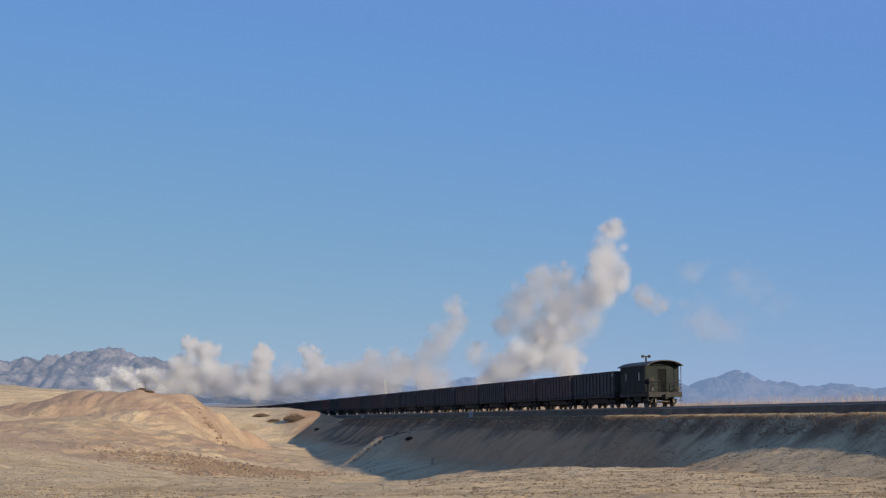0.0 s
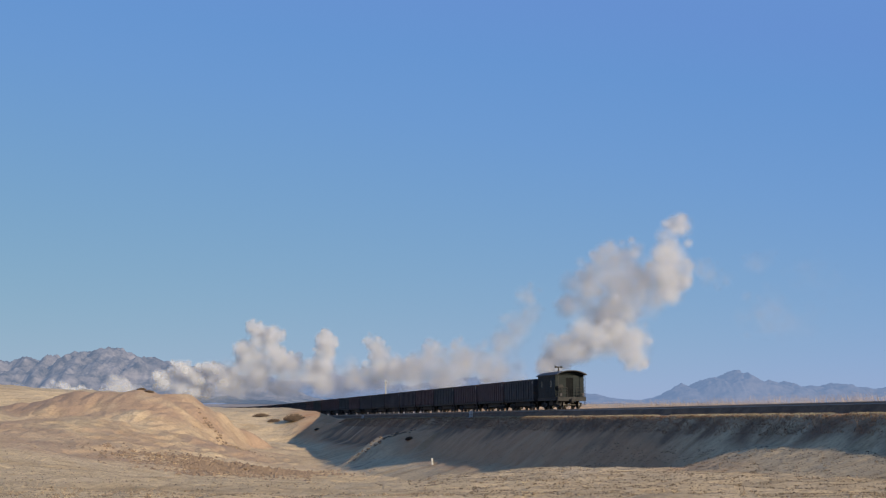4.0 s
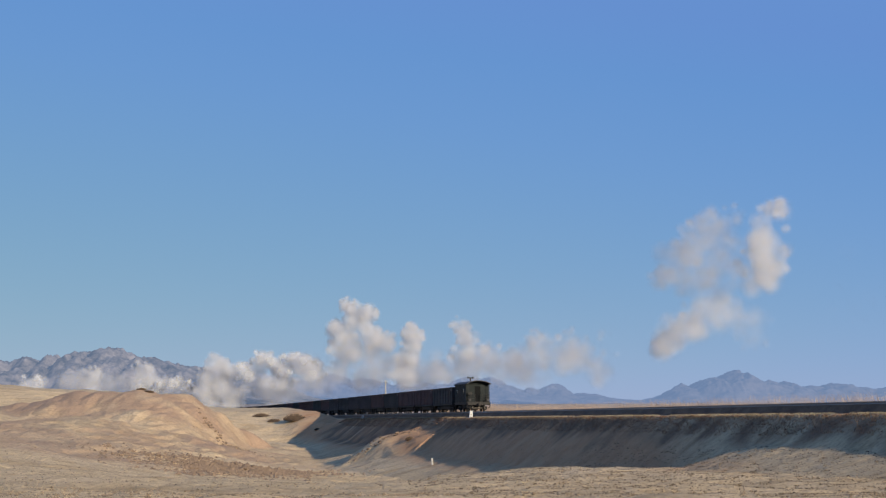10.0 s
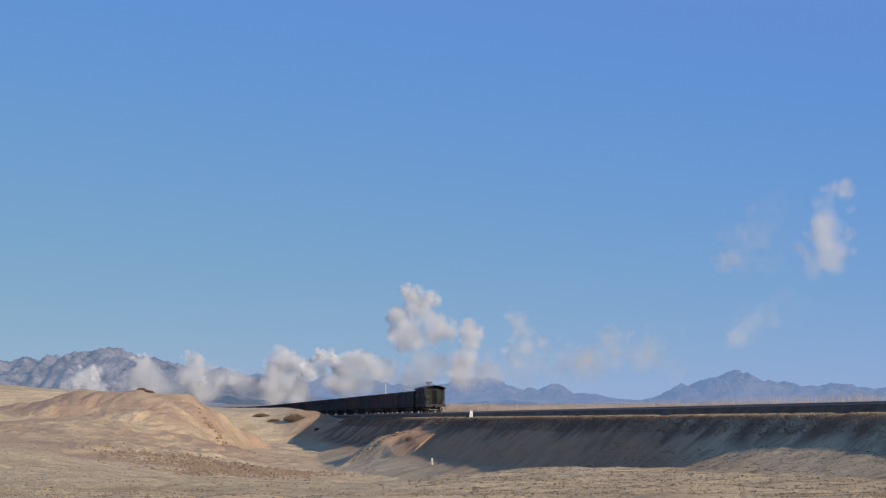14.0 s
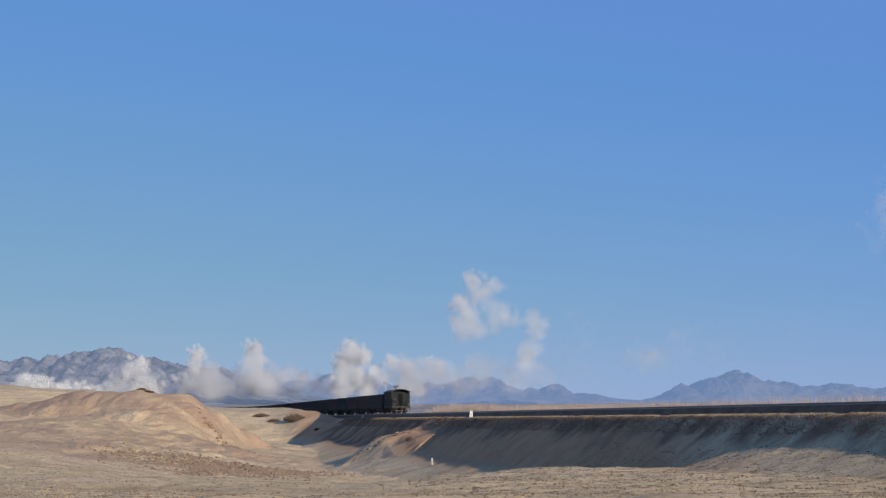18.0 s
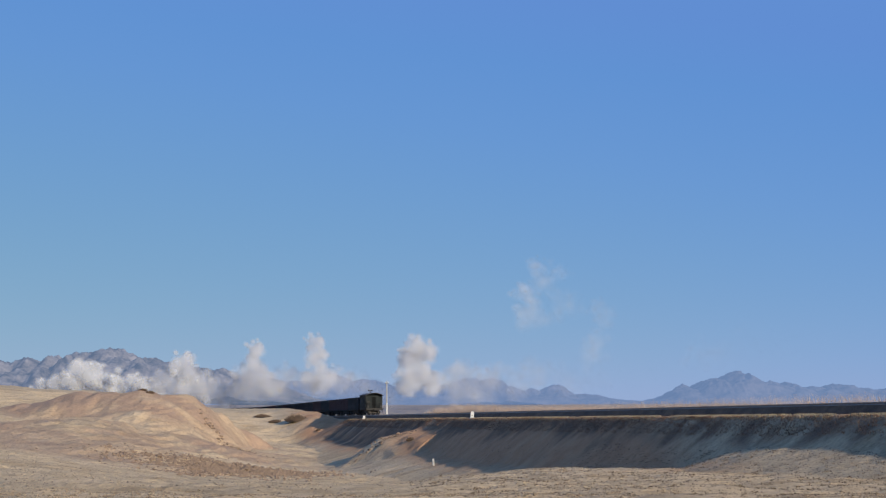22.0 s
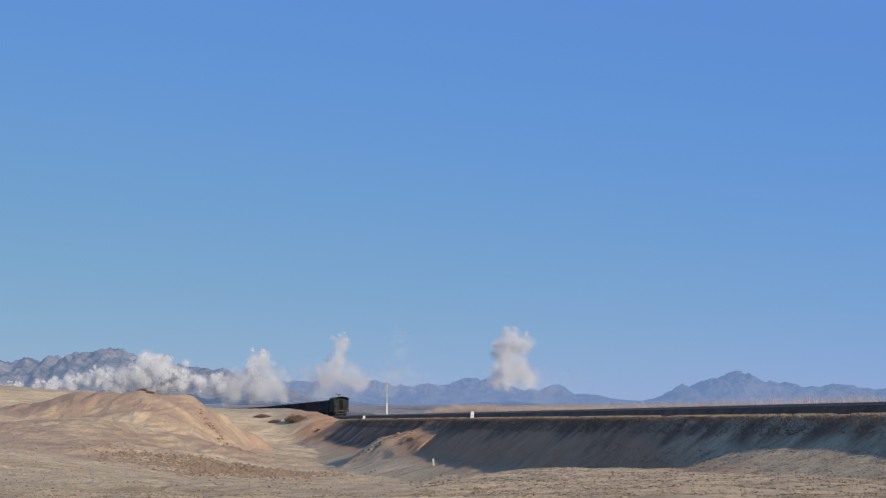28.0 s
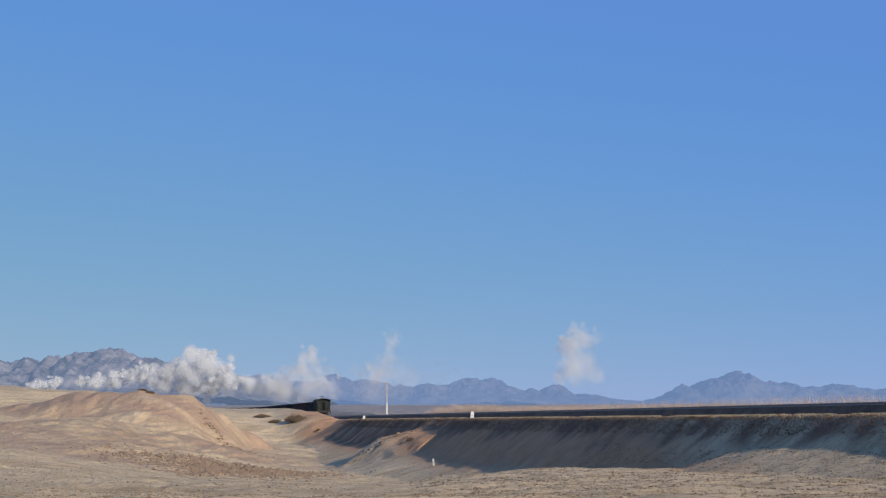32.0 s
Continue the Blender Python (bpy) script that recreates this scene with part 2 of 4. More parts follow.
def box(bm, x0, x1, y0, y1, z0, z1, bevel=0.0, m=None):
    r = bmesh.ops.create_cube(bm, size=1.0)
    vs = r["verts"]
    bmesh.ops.scale(bm, verts=vs, vec=(x1 - x0, y1 - y0, z1 - z0))
    bmesh.ops.translate(bm, verts=vs, vec=((x0 + x1) / 2, (y0 + y1) / 2, (z0 + z1) / 2))
    if bevel:
        es = {ed for v in vs for ed in v.link_edges}
        out = bmesh.ops.bevel(bm, geom=list(es), offset=bevel, segments=1, affect="EDGES")
        vs = list({v for f in out["faces"] for v in f.verts} | {v for v in vs if v.is_valid})
    if m is not None:
        bmesh.ops.transform(bm, matrix=m, verts=vs)
    return vs


def tube(bm, p, q, r0, r1=None, n=10):
    p, q = Vector(p), Vector(q)
    d = q - p
    m = Matrix.Translation((p + q) / 2) @ d.to_track_quat("Z", "Y").to_matrix().to_4x4()
    return bmesh.ops.create_cone(bm, cap_ends=True, segments=n, radius1=r0, radius2=r0 if r1 is None else r1, depth=d.length, matrix=m)["verts"]


def bm_new():
    return bmesh.new()


def smooth01(x):
    x = np.clip(x, 0, 1)
    return x * x * (3 - 2 * x)


def lattice(ix, iy, seed):
    h = (ix * 374761393 + iy * 668265263 + seed * 974634277) & 0xFFFFFFFF
    h = ((h ^ (h >> 13)) * 1274126177) & 0xFFFFFFFF
    return ((h ^ (h >> 16)) & 0xFFFF) / 65535.0


def value_noise(x, y, seed=0):
    ix, iy = np.floor(x).astype(np.int64), np.floor(y).astype(np.int64)
    fx, fy = smooth01(x - ix), smooth01(y - iy)
    a = lattice(ix, iy, seed) * (1 - fx) + lattice(ix + 1, iy, seed) * fx
    b = lattice(ix, iy + 1, seed) * (1 - fx) + lattice(ix + 1, iy + 1, seed) * fx
    return a * (1 - fy) + b * fy - 0.5


def fractal(x, y, size, octaves=4, gain=0.5, seed=0):
    total, amp = 0.0, 1.0
    for k in range(octaves):
        total = total + amp * value_noise(x / size + 17.3 * k, y / size - 9.1 * k, seed + k)
        size, amp = size / 2, amp * gain
    return total


# ---------------------------------------------------------------- the line of the track
HEAD = math.atan2(0.197, 0.979)        # the straight runs this far to the left of the line of sight
S_BEND, R_BEND = 320.0, 450.0
START = Vector((14.73 + 1.45 * 0.979, 140.0 + 1.45 * 0.197))


def track(s):
    """Centre line at s metres: place on the plan and heading (left of ahead, radians)."""
    if s <= S_BEND:
        return START.x - math.sin(HEAD) * s, START.y + math.cos(HEAD) * s, HEAD
    bx, by = START.x - math.sin(HEAD) * S_BEND, START.y + math.cos(HEAD) * S_BEND
    g = HEAD + (s - S_BEND) / R_BEND
    return bx - R_BEND * (math.cos(HEAD) - math.cos(g)), by + R_BEND * (math.sin(g) - math.sin(HEAD)), g


def side_of_track(x, y):
    """Distance to the right of the centre line, for arrays."""
    best = None
    q = (x - START.x) * math.cos(HEAD) + (y - START.y) * math.sin(HEAD)
    s = -(x - START.x) * math.sin(HEAD) + (y - START.y) * math.cos(HEAD)
    bx, by = START.x - math.sin(HEAD) * S_BEND, START.y + math.cos(HEAD) * S_BEND
    cx, cy = bx - R_BEND * math.cos(HEAD), by - R_BEND * math.sin(HEAD)
    ring = np.hypot(x - cx, y - cy) - R_BEND
    return np.where(s <= S_BEND, q, ring), s


# ---------------------------------------------------------------- ground
VALLEY_Y = (0, 20, 45, 70, 100, 126, 138, 150, 163, 200, 235, 265, 285, 292, 298, 305, 313, 320, 345, 420, 520, 700, 5000)
VALLEY_Z = (-1.7, -1.75, -2.12, -3.05, -4.2, -5.1, -5.5, -5.9, -6.3, -6.5, -6.0, -5.4, -5.2, -4.8, -3.1, -0.9, 0.7, 1.6, 2.5, 3.3, 4.3, 6.0, 50.0)
CONES = (  # eroded clay heaps: x, y, top, slope
    (-42, 235, 4.2, 0.36), (-51.5, 240, 4.1, 0.34), (-46, 238, 4.1, 0.34), (-39.0, 241, 3.9, 0.42), (-60, 240, 2.2, 0.26),
    (-47.5, 212, -0.1, 0.12),
)
# how far out from the shoulder the steep flank of the embankment reaches, along the line
FLANK_S = (-75, -59, -53, -47, -43, -40, -37, -36, -34, -30, -24, -17, -12, -7, 4, 15, 28, 38, 51, 75, 116, 138)
FLANK_D = (3.0, 2.8, 2.5, 2.4, 2.6, 3.1, 3.9, 4.4, 4.8, 5.1, 5.3, 5.5, 5.8, 6.3, 6.5, 6.6, 6.5, 6.4, 5.7, 5.5, 5.5, 4.6)


def heaps(x, y):
    """Height of the clay heaps, and how much of it is bare clay."""
    top = np.full_like(x, -50.0)
    warp = fractal(x, y, 9, 3, 0.5, 83) * 4
    gully = np.abs(fractal(x * 1.4, y * 0.8, 4, 4, 0.6, 91))
    for hx, hy, h, slope in CONES:
        dx = x - hx + warp
        d = np.hypot(np.where(dx > 0, dx * 1.9, dx), (y - hy) * 0.8 + warp)
        top = np.maximum(top, h + 0.9 - slope * np.sqrt(d * d + 6) - gully * np.clip(d / 6, 0, 1) * 0.55 + 0.14 * fractal(x, y, 2.4, 3, 0.6, 97))
    # hard bands of clay stand out as ledges
    band = top * 1.5 + 1.6 * fractal(x, y, 14, 3, 0.5, 87)
    return top + 0.26 * (0.2 + 0.8 * smooth01((x + 44) / 5)) * (smooth01((band - np.floor(band)) / 0.35) - (band - np.floor(band))) * smooth01(0.6 + 2.2 * fractal(x, y, 11, 2, 0.5, 89))


def cart_ramp(s, d):
    """An old earth ramp that runs out square from the line, gentle on its near side."""
    ridge = 0.4 - 0.6 * np.minimum(d, 2) - 0.25 * np.maximum(d - 2, 0)
    ridge = np.minimum(ridge, 4.25 - 0.68 * (d + 1.95))
    near = (0.12 * np.clip(d / 6, 0, 1) + 0.03 * np.maximum(d - 5, 0)) * np.maximum(68 - s, 0) + 0.9 * np.maximum(56 - 0.8 * np.maximum(d - 2, 0) - s, 0)
    return ridge - near - 0.33 * np.maximum(s - 70, 0) - 0.4 * np.maximum(d - 13, 0)


def ground_height(x, y, detail=True):
    q, s = side_of_track(x, y)
    z = np.interp(y + 12 * smooth01((q + 15) / 10) * smooth01((y - 215) / 40), VALLEY_Y, VALLEY_Z)
    left = np.where(x < 0, 0.0018 * np.minimum(-x, 66) ** 2, 0) * smooth01((y - 40) / 60)
    back = smooth01((y - 275) / 40)
    left = left * (1 - back + back * (0.5 * smooth01((-q - 14) / 36) + 0.35 * smooth01((-q - 50) / 40)))
    fade = 1 - smooth01((y - 450) / 250)
    apron = 0.9 * smooth01((x + 5) / 12) * smooth01((y - 50) / 40) * (1 - smooth01((y - 138) / 25))
    z = z + left * fade + apron
    hp = heaps(x, y)
    k = np.clip(0.5 + 0.5 * (hp - z) / 1.2, 0, 1)
    z = z * (1 - k) + hp * k + 1.2 * 0.5 * k * (1 - k)
    d = np.maximum(np.abs(q) - 3.4, 0)
    z = np.where(q < 0, np.maximum(z, cart_ramp(s, d)), z)
    plain = 0.0105 * (y - 100) - 0.6 + 0.003 * np.maximum(x, 0)
    z = np.where(q > 0, plain, z)
    if detail:
        calm = np.clip(np.hypot(x, y) / 60, 0.15, 1)
        calm = calm * (1 - 0.65 * k)
        z = z + fractal(x, y, 34, 3, 0.5, 3) * 0.6 * calm + fractal(x, y, 6, 3, 0.55, 9) * 0.26 * calm
        z = z + fractal(x * 0.6, y, 1.6, 3, 0.6, 21) * 0.17 * (1 - 0.5 * k)
    flat = FORM - EYE
    if detail:
        d = d * (1 + 0.06 * fractal(x, s, 9, 3, 0.5, 31) + 0.05 * fractal(x, s, 2.5, 2, 0.5, 33))
    steep = np.interp(s, (-64, -57, -49, -42, 139, 146), (0.77, 0.74, 0.665, 0.82, 0.82, 0.52))
    reach = np.interp(s, FLANK_S, FLANK_D) * 0.415 / (steep - 0.30)
    fall = np.minimum(d, reach) * steep + np.maximum(d - reach, 0) * 0.30
    z = np.clip(z, flat - fall, flat + d * 0.55)
    if detail:
        z = z + fractal(x * 0.6, y, 1.6, 3, 0.6, 21) * 0.10 * np.clip(d, 0, 1)
    return z + EYE


def spaced(lo, hi, step, far, growth=1.16):
    inner = list(np.arange(lo, hi + step / 2, step))
    a, d = inner[-1], step
    up = []
    while a < far[1]:
        d *= growth
        a += d
        up.append(a)
    a, d = inner[0], step
    down = []
    while a > far[0]:
        d *= growth
        a -= d
        down.append(a)
    return np.array(down[::-1] + inner + up)


def grid_mesh(name, X, Y, Z, material):
    ny, nx = X.shape
    co = np.stack([X, Y, Z], -1).reshape(-1, 3)
    i = np.arange(ny * nx).reshape(ny, nx)
    f = np.stack([i[:-1, :-1], i[:-1, 1:], i[1:, 1:], i[1:, :-1]], -1).reshape(-1, 4)
    me = bpy.data.meshes.new(name)
    me.vertices.add(len(co))
    me.vertices.foreach_set("co", co.ravel())
    me.loops.add(f.size)
    me.loops.foreach_set("vertex_index", f.ravel())
    me.polygons.add(len(f))
    me.polygons.foreach_set("loop_start", np.arange(0, f.size, 4))
    me.polygons.foreach_set("loop_total", np.full(len(f), 4))
    me.update(calc_edges=True)
    me.polygons.foreach_set("use_smooth", np.ones(len(f), bool))
    me.materials.append(material)
    me.validate()
    return me


RUTS = (  # worn cart ways across the hollow
    ((-48.8, 196.0), (-39.6, 190.8), (-32.7, 196.8), (-27.1, 205.6), (-22.0, 222.0)),
    ((-40.7, 173.2), (-34.2, 170.4), (-29.2, 176.0), (-22.8, 182.4), (-15.5, 185.2)),
    ((-14.0, 206.0), (-11.3, 200.8), (-8.5, 200.4), (-5.8, 201.2), (-2.3, 197.2)),
    ((-26.8, 203.2), (-19.6, 212.0), (-9.7, 195.6)),
)


def along_ruts(X, Y, half):
    """1 on the worn ways, 0 away from them."""
    best = np.full_like(X, 99.0)
    wx, wy = X + 1.2 * fractal(X, Y, 7, 3, 0.5, 61), Y + 2.5 * fractal(X, Y, 9, 3, 0.5, 63)
    for line in RUTS:
        for (ax, ay), (bx, by) in zip(line, line[1:]):
            k = np.clip(((wx - ax) * (bx - ax) + (wy - ay) * (by - ay)) / ((bx - ax) ** 2 + (by - ay) ** 2), 0, 1)
            best = np.minimum(best, np.hypot(wx - ax - k * (bx - ax), (wy - ay - k * (by - ay)) * 0.6))
    return 1 - smooth01(np.abs(best - half) / 0.5)


def make_ground():
    xs = spaced(-90, 34, 0.34, (-5200, 5200))
    ys = spaced(40, 320, 0.42, (-400, 4950))
    X, Y = np.meshgrid(xs, ys)
    Z = ground_height(X, Y)
    me = grid_mesh("ground", X, Y, Z, EARTH)
    q, s = side_of_track(X, Y)
    Zr = ground_height(X, Y, False) - EYE
    clay = smooth01((heaps(X, Y) - Zr + 1.0 + 1.8 * fractal(X, Y, 9, 4, 0.6, 51)) / 1.6) * (0.75 + 0.5 * fractal(X, Y, 5, 3, 0.6, 53))
    clay = np.clip(clay + 0.5 * smooth01((Y - 214 + 14 * fractal(X, Y, 9, 4, 0.6, 57)) / 16) * smooth01((heaps(X, Y) - Zr + 0.8) / 1.2), 0, 1)
    turf = smooth01((q + 13) / 5) * smooth01((-q - 3.2) / 0.8) * (1 - smooth01((s - 150) / 60))
    # kept off the sunlit rise, since the turf colour is set for shade
    turf = turf * (1 - smooth01((X - 13) / 5))
    turf = np.clip(turf * (1.0 + 0.7 * fractal(X, Y, 5, 3, 0.6, 71)), 0, 1)
    russet = smooth01((-q - 3.4) / 0.5) * (1 - smooth01((-q - 4.6 - 2.6 * fractal(X, Y, 4, 3, 0.6, 73)) / 1.6)) * (1 - smooth01((s - 60) / 60))
    # russet grass tone spread over the shaded wedge by the ramp, deepening its shade
    gap = smooth01((s - 68) / 8) * (1 - smooth01((s - 140) / 15)) * smooth01((-q - 3.4) / 0.5) * (1 - smooth01((-q - 8) / 2))
    russet = np.clip(np.maximum(russet, gap) * (0.75 + 1.2 * fractal(X, Y, 2.5, 3, 0.6, 75)), 0, 1)
    dug = np.exp(-((X + 21.5) / 5.5) ** 2 - ((Y - 176) / 8.0) ** 2) * (0.9 + 1.6 * fractal(X, Y, 3, 3, 0.6, 79))
    russet = np.clip(russet + 0.8 * np.clip(dug, 0, 1), 0, 1)
    # share of the haze-toned ground colour, growing with distance beyond the line
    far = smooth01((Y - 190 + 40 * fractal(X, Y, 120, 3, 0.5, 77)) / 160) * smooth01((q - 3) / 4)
    rut = np.clip(along_ruts(X, Y, 0.8) * (0.5 + 1.3 * fractal(X, Y, 6, 3, 0.6, 67)), 0, 0.75)
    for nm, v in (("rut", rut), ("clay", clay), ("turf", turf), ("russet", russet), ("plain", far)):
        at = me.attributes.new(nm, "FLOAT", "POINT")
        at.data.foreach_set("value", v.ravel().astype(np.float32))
    return tagged(new("ground", me), "dry sandy steppe with a hollow, clay mounds and thin grass", "ground", kind="structure")


def make_ranges():
    """Three far ranges, each a ridged height field."""
    def one(name, y0, depth, x0, x1, peaks, material, label, rough, seed):
        xs = np.linspace(x0, x1, 760)
        vs = np.linspace(0, 1, 80)
        X, V = np.meshgrid(xs, vs)
        Y = y0 + depth * V
        wob = 70 * fractal(X, Y, 150, 4, 0.6, seed + 9)
        env = np.zeros_like(X)
        for px, pz, w in peaks:
            env = np.maximum(env, pz * np.exp(-np.abs((X + wob * 0.35 - px) / (w * 2.4)) ** 1.6))
        crest = np.sin(np.pi * np.clip(V + 0.16 * fractal(X, Y, 150, 3, 0.5, seed + 2), 0, 1)) ** 0.85
        spurs = 0.42 - np.abs(fractal(X * 1.1, Y * 0.7, 120, 5, 0.62, seed))
        crags = fractal(X, Y, 70, 5, 0.6, seed + 5)
        teeth = 0.30 - np.abs(fractal(X, Y * 0.5, 34, 4, 0.65, seed + 7))
        H = env * crest * (0.84 + rough * spurs) + rough * (24 * crags + (30 if x1 < 0 else 10) * teeth) * np.clip(env / 80, 0.15, 1) * np.clip(crest * 1.4, 0, 1)
        base = 0.0105 * (y0 - 100) - 4 + EYE
        me = grid_mesh(name, X, Y, base + H, material)
        return tagged(new(name, me), label, "mountain range", kind="structure")

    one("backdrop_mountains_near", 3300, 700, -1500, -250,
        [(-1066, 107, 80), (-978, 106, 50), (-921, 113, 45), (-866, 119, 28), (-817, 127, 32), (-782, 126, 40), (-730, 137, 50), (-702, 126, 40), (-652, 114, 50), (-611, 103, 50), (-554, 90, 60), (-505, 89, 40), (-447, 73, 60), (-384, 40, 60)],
        range_material("hazed_near_rock", (0.04, 0.04, 0.045), (0.38, 0.32, 0.29), (0.072, 0.107, 0.178), 0.58),
        "jagged rock range beyond the plain, blue-grey with haze", 0.34, 101)
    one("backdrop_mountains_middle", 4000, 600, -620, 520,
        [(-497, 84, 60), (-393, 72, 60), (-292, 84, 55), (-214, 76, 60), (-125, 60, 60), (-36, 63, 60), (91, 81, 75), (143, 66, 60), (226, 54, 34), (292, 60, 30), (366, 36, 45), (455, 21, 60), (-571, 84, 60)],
        range_material("hazed_ridge_rock", (0.09, 0.08, 0.085), (0.24, 0.20, 0.19), (0.080, 0.129, 0.235), 0.74),
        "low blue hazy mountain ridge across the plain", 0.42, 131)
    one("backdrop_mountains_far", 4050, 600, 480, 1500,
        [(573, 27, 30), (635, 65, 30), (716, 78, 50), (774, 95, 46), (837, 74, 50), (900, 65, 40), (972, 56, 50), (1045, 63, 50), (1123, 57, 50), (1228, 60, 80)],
        range_material("hazed_peak_rock", (0.09, 0.08, 0.085), (0.24, 0.20, 0.19), (0.080, 0.129, 0.235), 0.74),
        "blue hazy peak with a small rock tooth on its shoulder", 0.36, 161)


def sweep(name, section, s0, s1, step, material):
    """A bar of constant cross-section along the track; section: (right, up) points, closed."""
    ss = np.arange(s0, s1 + step / 2, step)
    k = len(section)
    co, fa = [], []
    for s in ss:
        x, y, g = track(s)
        rx, ry = math.cos(g), math.sin(g)
        co += [(x + rx * u, y + ry * u, v) for u, v in section]
    for i in range(len(ss) - 1):
        for j in range(k):
            a, b = i * k + j, i * k + (j + 1) % k
            fa.append((a, b, b + k, a + k))
    fa += [tuple(range(k))[::-1], tuple(range((len(ss) - 1) * k, len(ss) * k))]
    me = bpy.data.meshes.new(name)
    me.from_pydata(co, [], fa)
    me.materials.append(material)
    return me


def make_line():
    base = sweep("ballast", [(-2.5, FORM - 0.25), (2.5, FORM - 0.25), (1.75, RAIL - 0.18), (-1.75, RAIL - 0.18)], -85, 760, 1.5, BALLAST)
    bed = tagged(new("ballast_bed", base), "dark grey crushed-stone ballast under the railway", "ballast", kind="structure")
    for side in (-0.7175, 0.7175):
        sec = [(side - 0.06, RAIL - 0.16), (side + 0.06, RAIL - 0.16), (side + 0.02, RAIL - 0.12), (side + 0.035, RAIL - 0.04),
               (side + 0.035, RAIL), (side - 0.035, RAIL), (side - 0.035, RAIL - 0.04), (side - 0.02, RAIL - 0.12)]
        tagged(new("rail", sweep("rail", sec, -85, 760, 3.0, STEEL)), "worn steel rail with a bright running edge", "rail", "rails of the line")
    bm = bm_new()
    box(bm, -1.25, 1.25, -0.13, 0.13, RAIL - 0.36, RAIL - 0.165, 0.02)
    me = mesh_of("sleeper", bm, TIMBER)
    for k in range(300):
        x, y, g = track(-84 + 0.6 * k)
        part("sleeper", me, None, bed, at=pose(x, y, 0, 0, 0, math.degrees(g)))
    co, fa = [], []
    for k in range(300, 1400):
        x, y, g = track(-84 + 0.6 * k)
        i = len(co)
        for u, v in ((-1.25, -0.13), (1.25, -0.13), (1.25, 0.13), (-1.25, 0.13)):
            for z in (RAIL - 0.36, RAIL - 0.165):
                co.append((x + math.cos(g) * u - math.sin(g) * v, y + math.sin(g) * u + math.cos(g) * v, z))
        fa += [(i + 1, i + 3, i + 5, i + 7), (i, i + 2, i + 3, i + 1), (i + 2, i + 4, i + 5, i + 3), (i + 4, i + 6, i + 7, i + 5), (i + 6, i, i + 1, i + 7)]
    rest = bpy.data.meshes.new("far_sleepers")
    rest.from_pydata(co, [], fa)
    rest.materials.append(TIMBER)
    tagged(part("far_sleepers", rest, None, bed), kind="stuff")
    return bed


make_ground()
make_ranges()
make_line()


# ---------------------------------------------------------------- beside the line
def ground_z(x, y):
    return float(ground_height(np.array([float(x)]), np.array([float(y)]))[0])


def bank_point(s, q):
    x, y, g = track(s)
    return x + math.cos(g) * q, y + math.sin(g) * q


def kilometre_post(s, tall):
    x, y = bank_point(s, -3.25)
    z = ground_z(x, y)
    ob = tagged(new("kilometre_post"), "short white-painted concrete post beside the ballast", "marker post", "posts along the line")
    ob.matrix_basis = pose(x, y, z - 0.15, 0, 2, 8)
    bm = bm_new()
    vs = box(bm, -0.22, 0.22, -0.11, 0.11, 0, tall + 0.15, 0.03)
    for v in vs:
        if v.co.z > tall:
            v.co.x *= 0.82
    part("slab", bm, CHALK, ob)
    bm = bm_new()
    box(bm, -0.13, 0.13, -0.118, -0.108, tall * 0.55, tall * 0.62)
    part("lettering_bar", bm, UNDER, ob, "faded dark lettering")
    bm = bm_new()
    box(bm, -0.3, 0.3, -0.2, 0.2, -0.1, 0.2, 0.04)
    part("footing", bm, CONCRETE, ob, "pale concrete footing")


def line_pole(x, y, tall):
    z = ground_z(x, y)
    ob = tagged(new("line_pole"), "slim pale concrete pole with a short crossarm", "pole")
    ob.matrix_basis = pose(x, y, z - 0.3)
    bm = bm_new()
    tube(bm, (0, 0, 0), (0, 0, tall + 0.3), 0.16, 0.10, 12)
    part("shaft", bm, CONCRETE, ob)
    bm = bm_new()
    tube(bm, (0, 0, 0), (0, 0, 2.4), 0.175, 0.165, 12)
    part("sleeve", bm, CHALK, ob, "whitewashed lower sleeve")
    bm = bm_new()
    box(bm, -0.32, 0.32, -0.05, 0.05, tall - 0.25, tall - 0.15, 0.01)
    arm = part("crossarm", bm, UNDER, ob, "short dark steel crossarm")
    for k in (-0.26, 0.26):
        bm = bm_new()
        tube(bm, (k, 0, tall - 0.15), (k, 0, tall + 0.05), 0.05, 0.035, 8)
        part("insulator", bm, CHALK, arm, "white porcelain insulator")


def stake(x, y, tall, lean):
    ob = tagged(new("survey_stake"), "weathered pale wooden stake leaning in the dry ground", "stake")
    ob.matrix_basis = pose(x, y, ground_z(x, y) - 0.12, 0, lean, 20)
    bm = bm_new()
    vs = box(bm, -0.1, 0.1, -0.07, 0.07, 0, tall + 0.12, 0.02)
    for v in vs:
        if v.co.z > tall:
            v.co.x += 0.03
    part("shaft", bm, CONCRETE, ob)


def lump_mesh(name, seed, material, sub=2):
    bm = bm_new()
    bmesh.ops.create_icosphere(bm, subdivisions=sub, radius=1.0)
    off = Vector((seed * 5.3, seed * 2.1, seed * 9.7))
    for v in bm.verts:
        d = v.co.normalized()
        r = 0.8 + 0.35 * noise.noise(d * 1.7 + off) + 0.16 * noise.noise(d * 4.5 + off)
        v.co = Vector((d.x * r, d.y * r * 0.85, d.z * r * 0.7))
    return mesh_of(name, bm, material)


CLODS = [lump_mesh("clod", k, CLOD) for k in range(5)]


def clods(places, label, group):
    for k, (x, y, r, turn) in enumerate(places):
        ob = tagged(new("clod", CLODS[k % 5]), label, "earth clod", group)
        ob.matrix_basis = pose(x, y, ground_z(x, y) + r * 0.22, 0, 0, turn)
        ob.scale = (r * 1.2, r, r * 0.9)


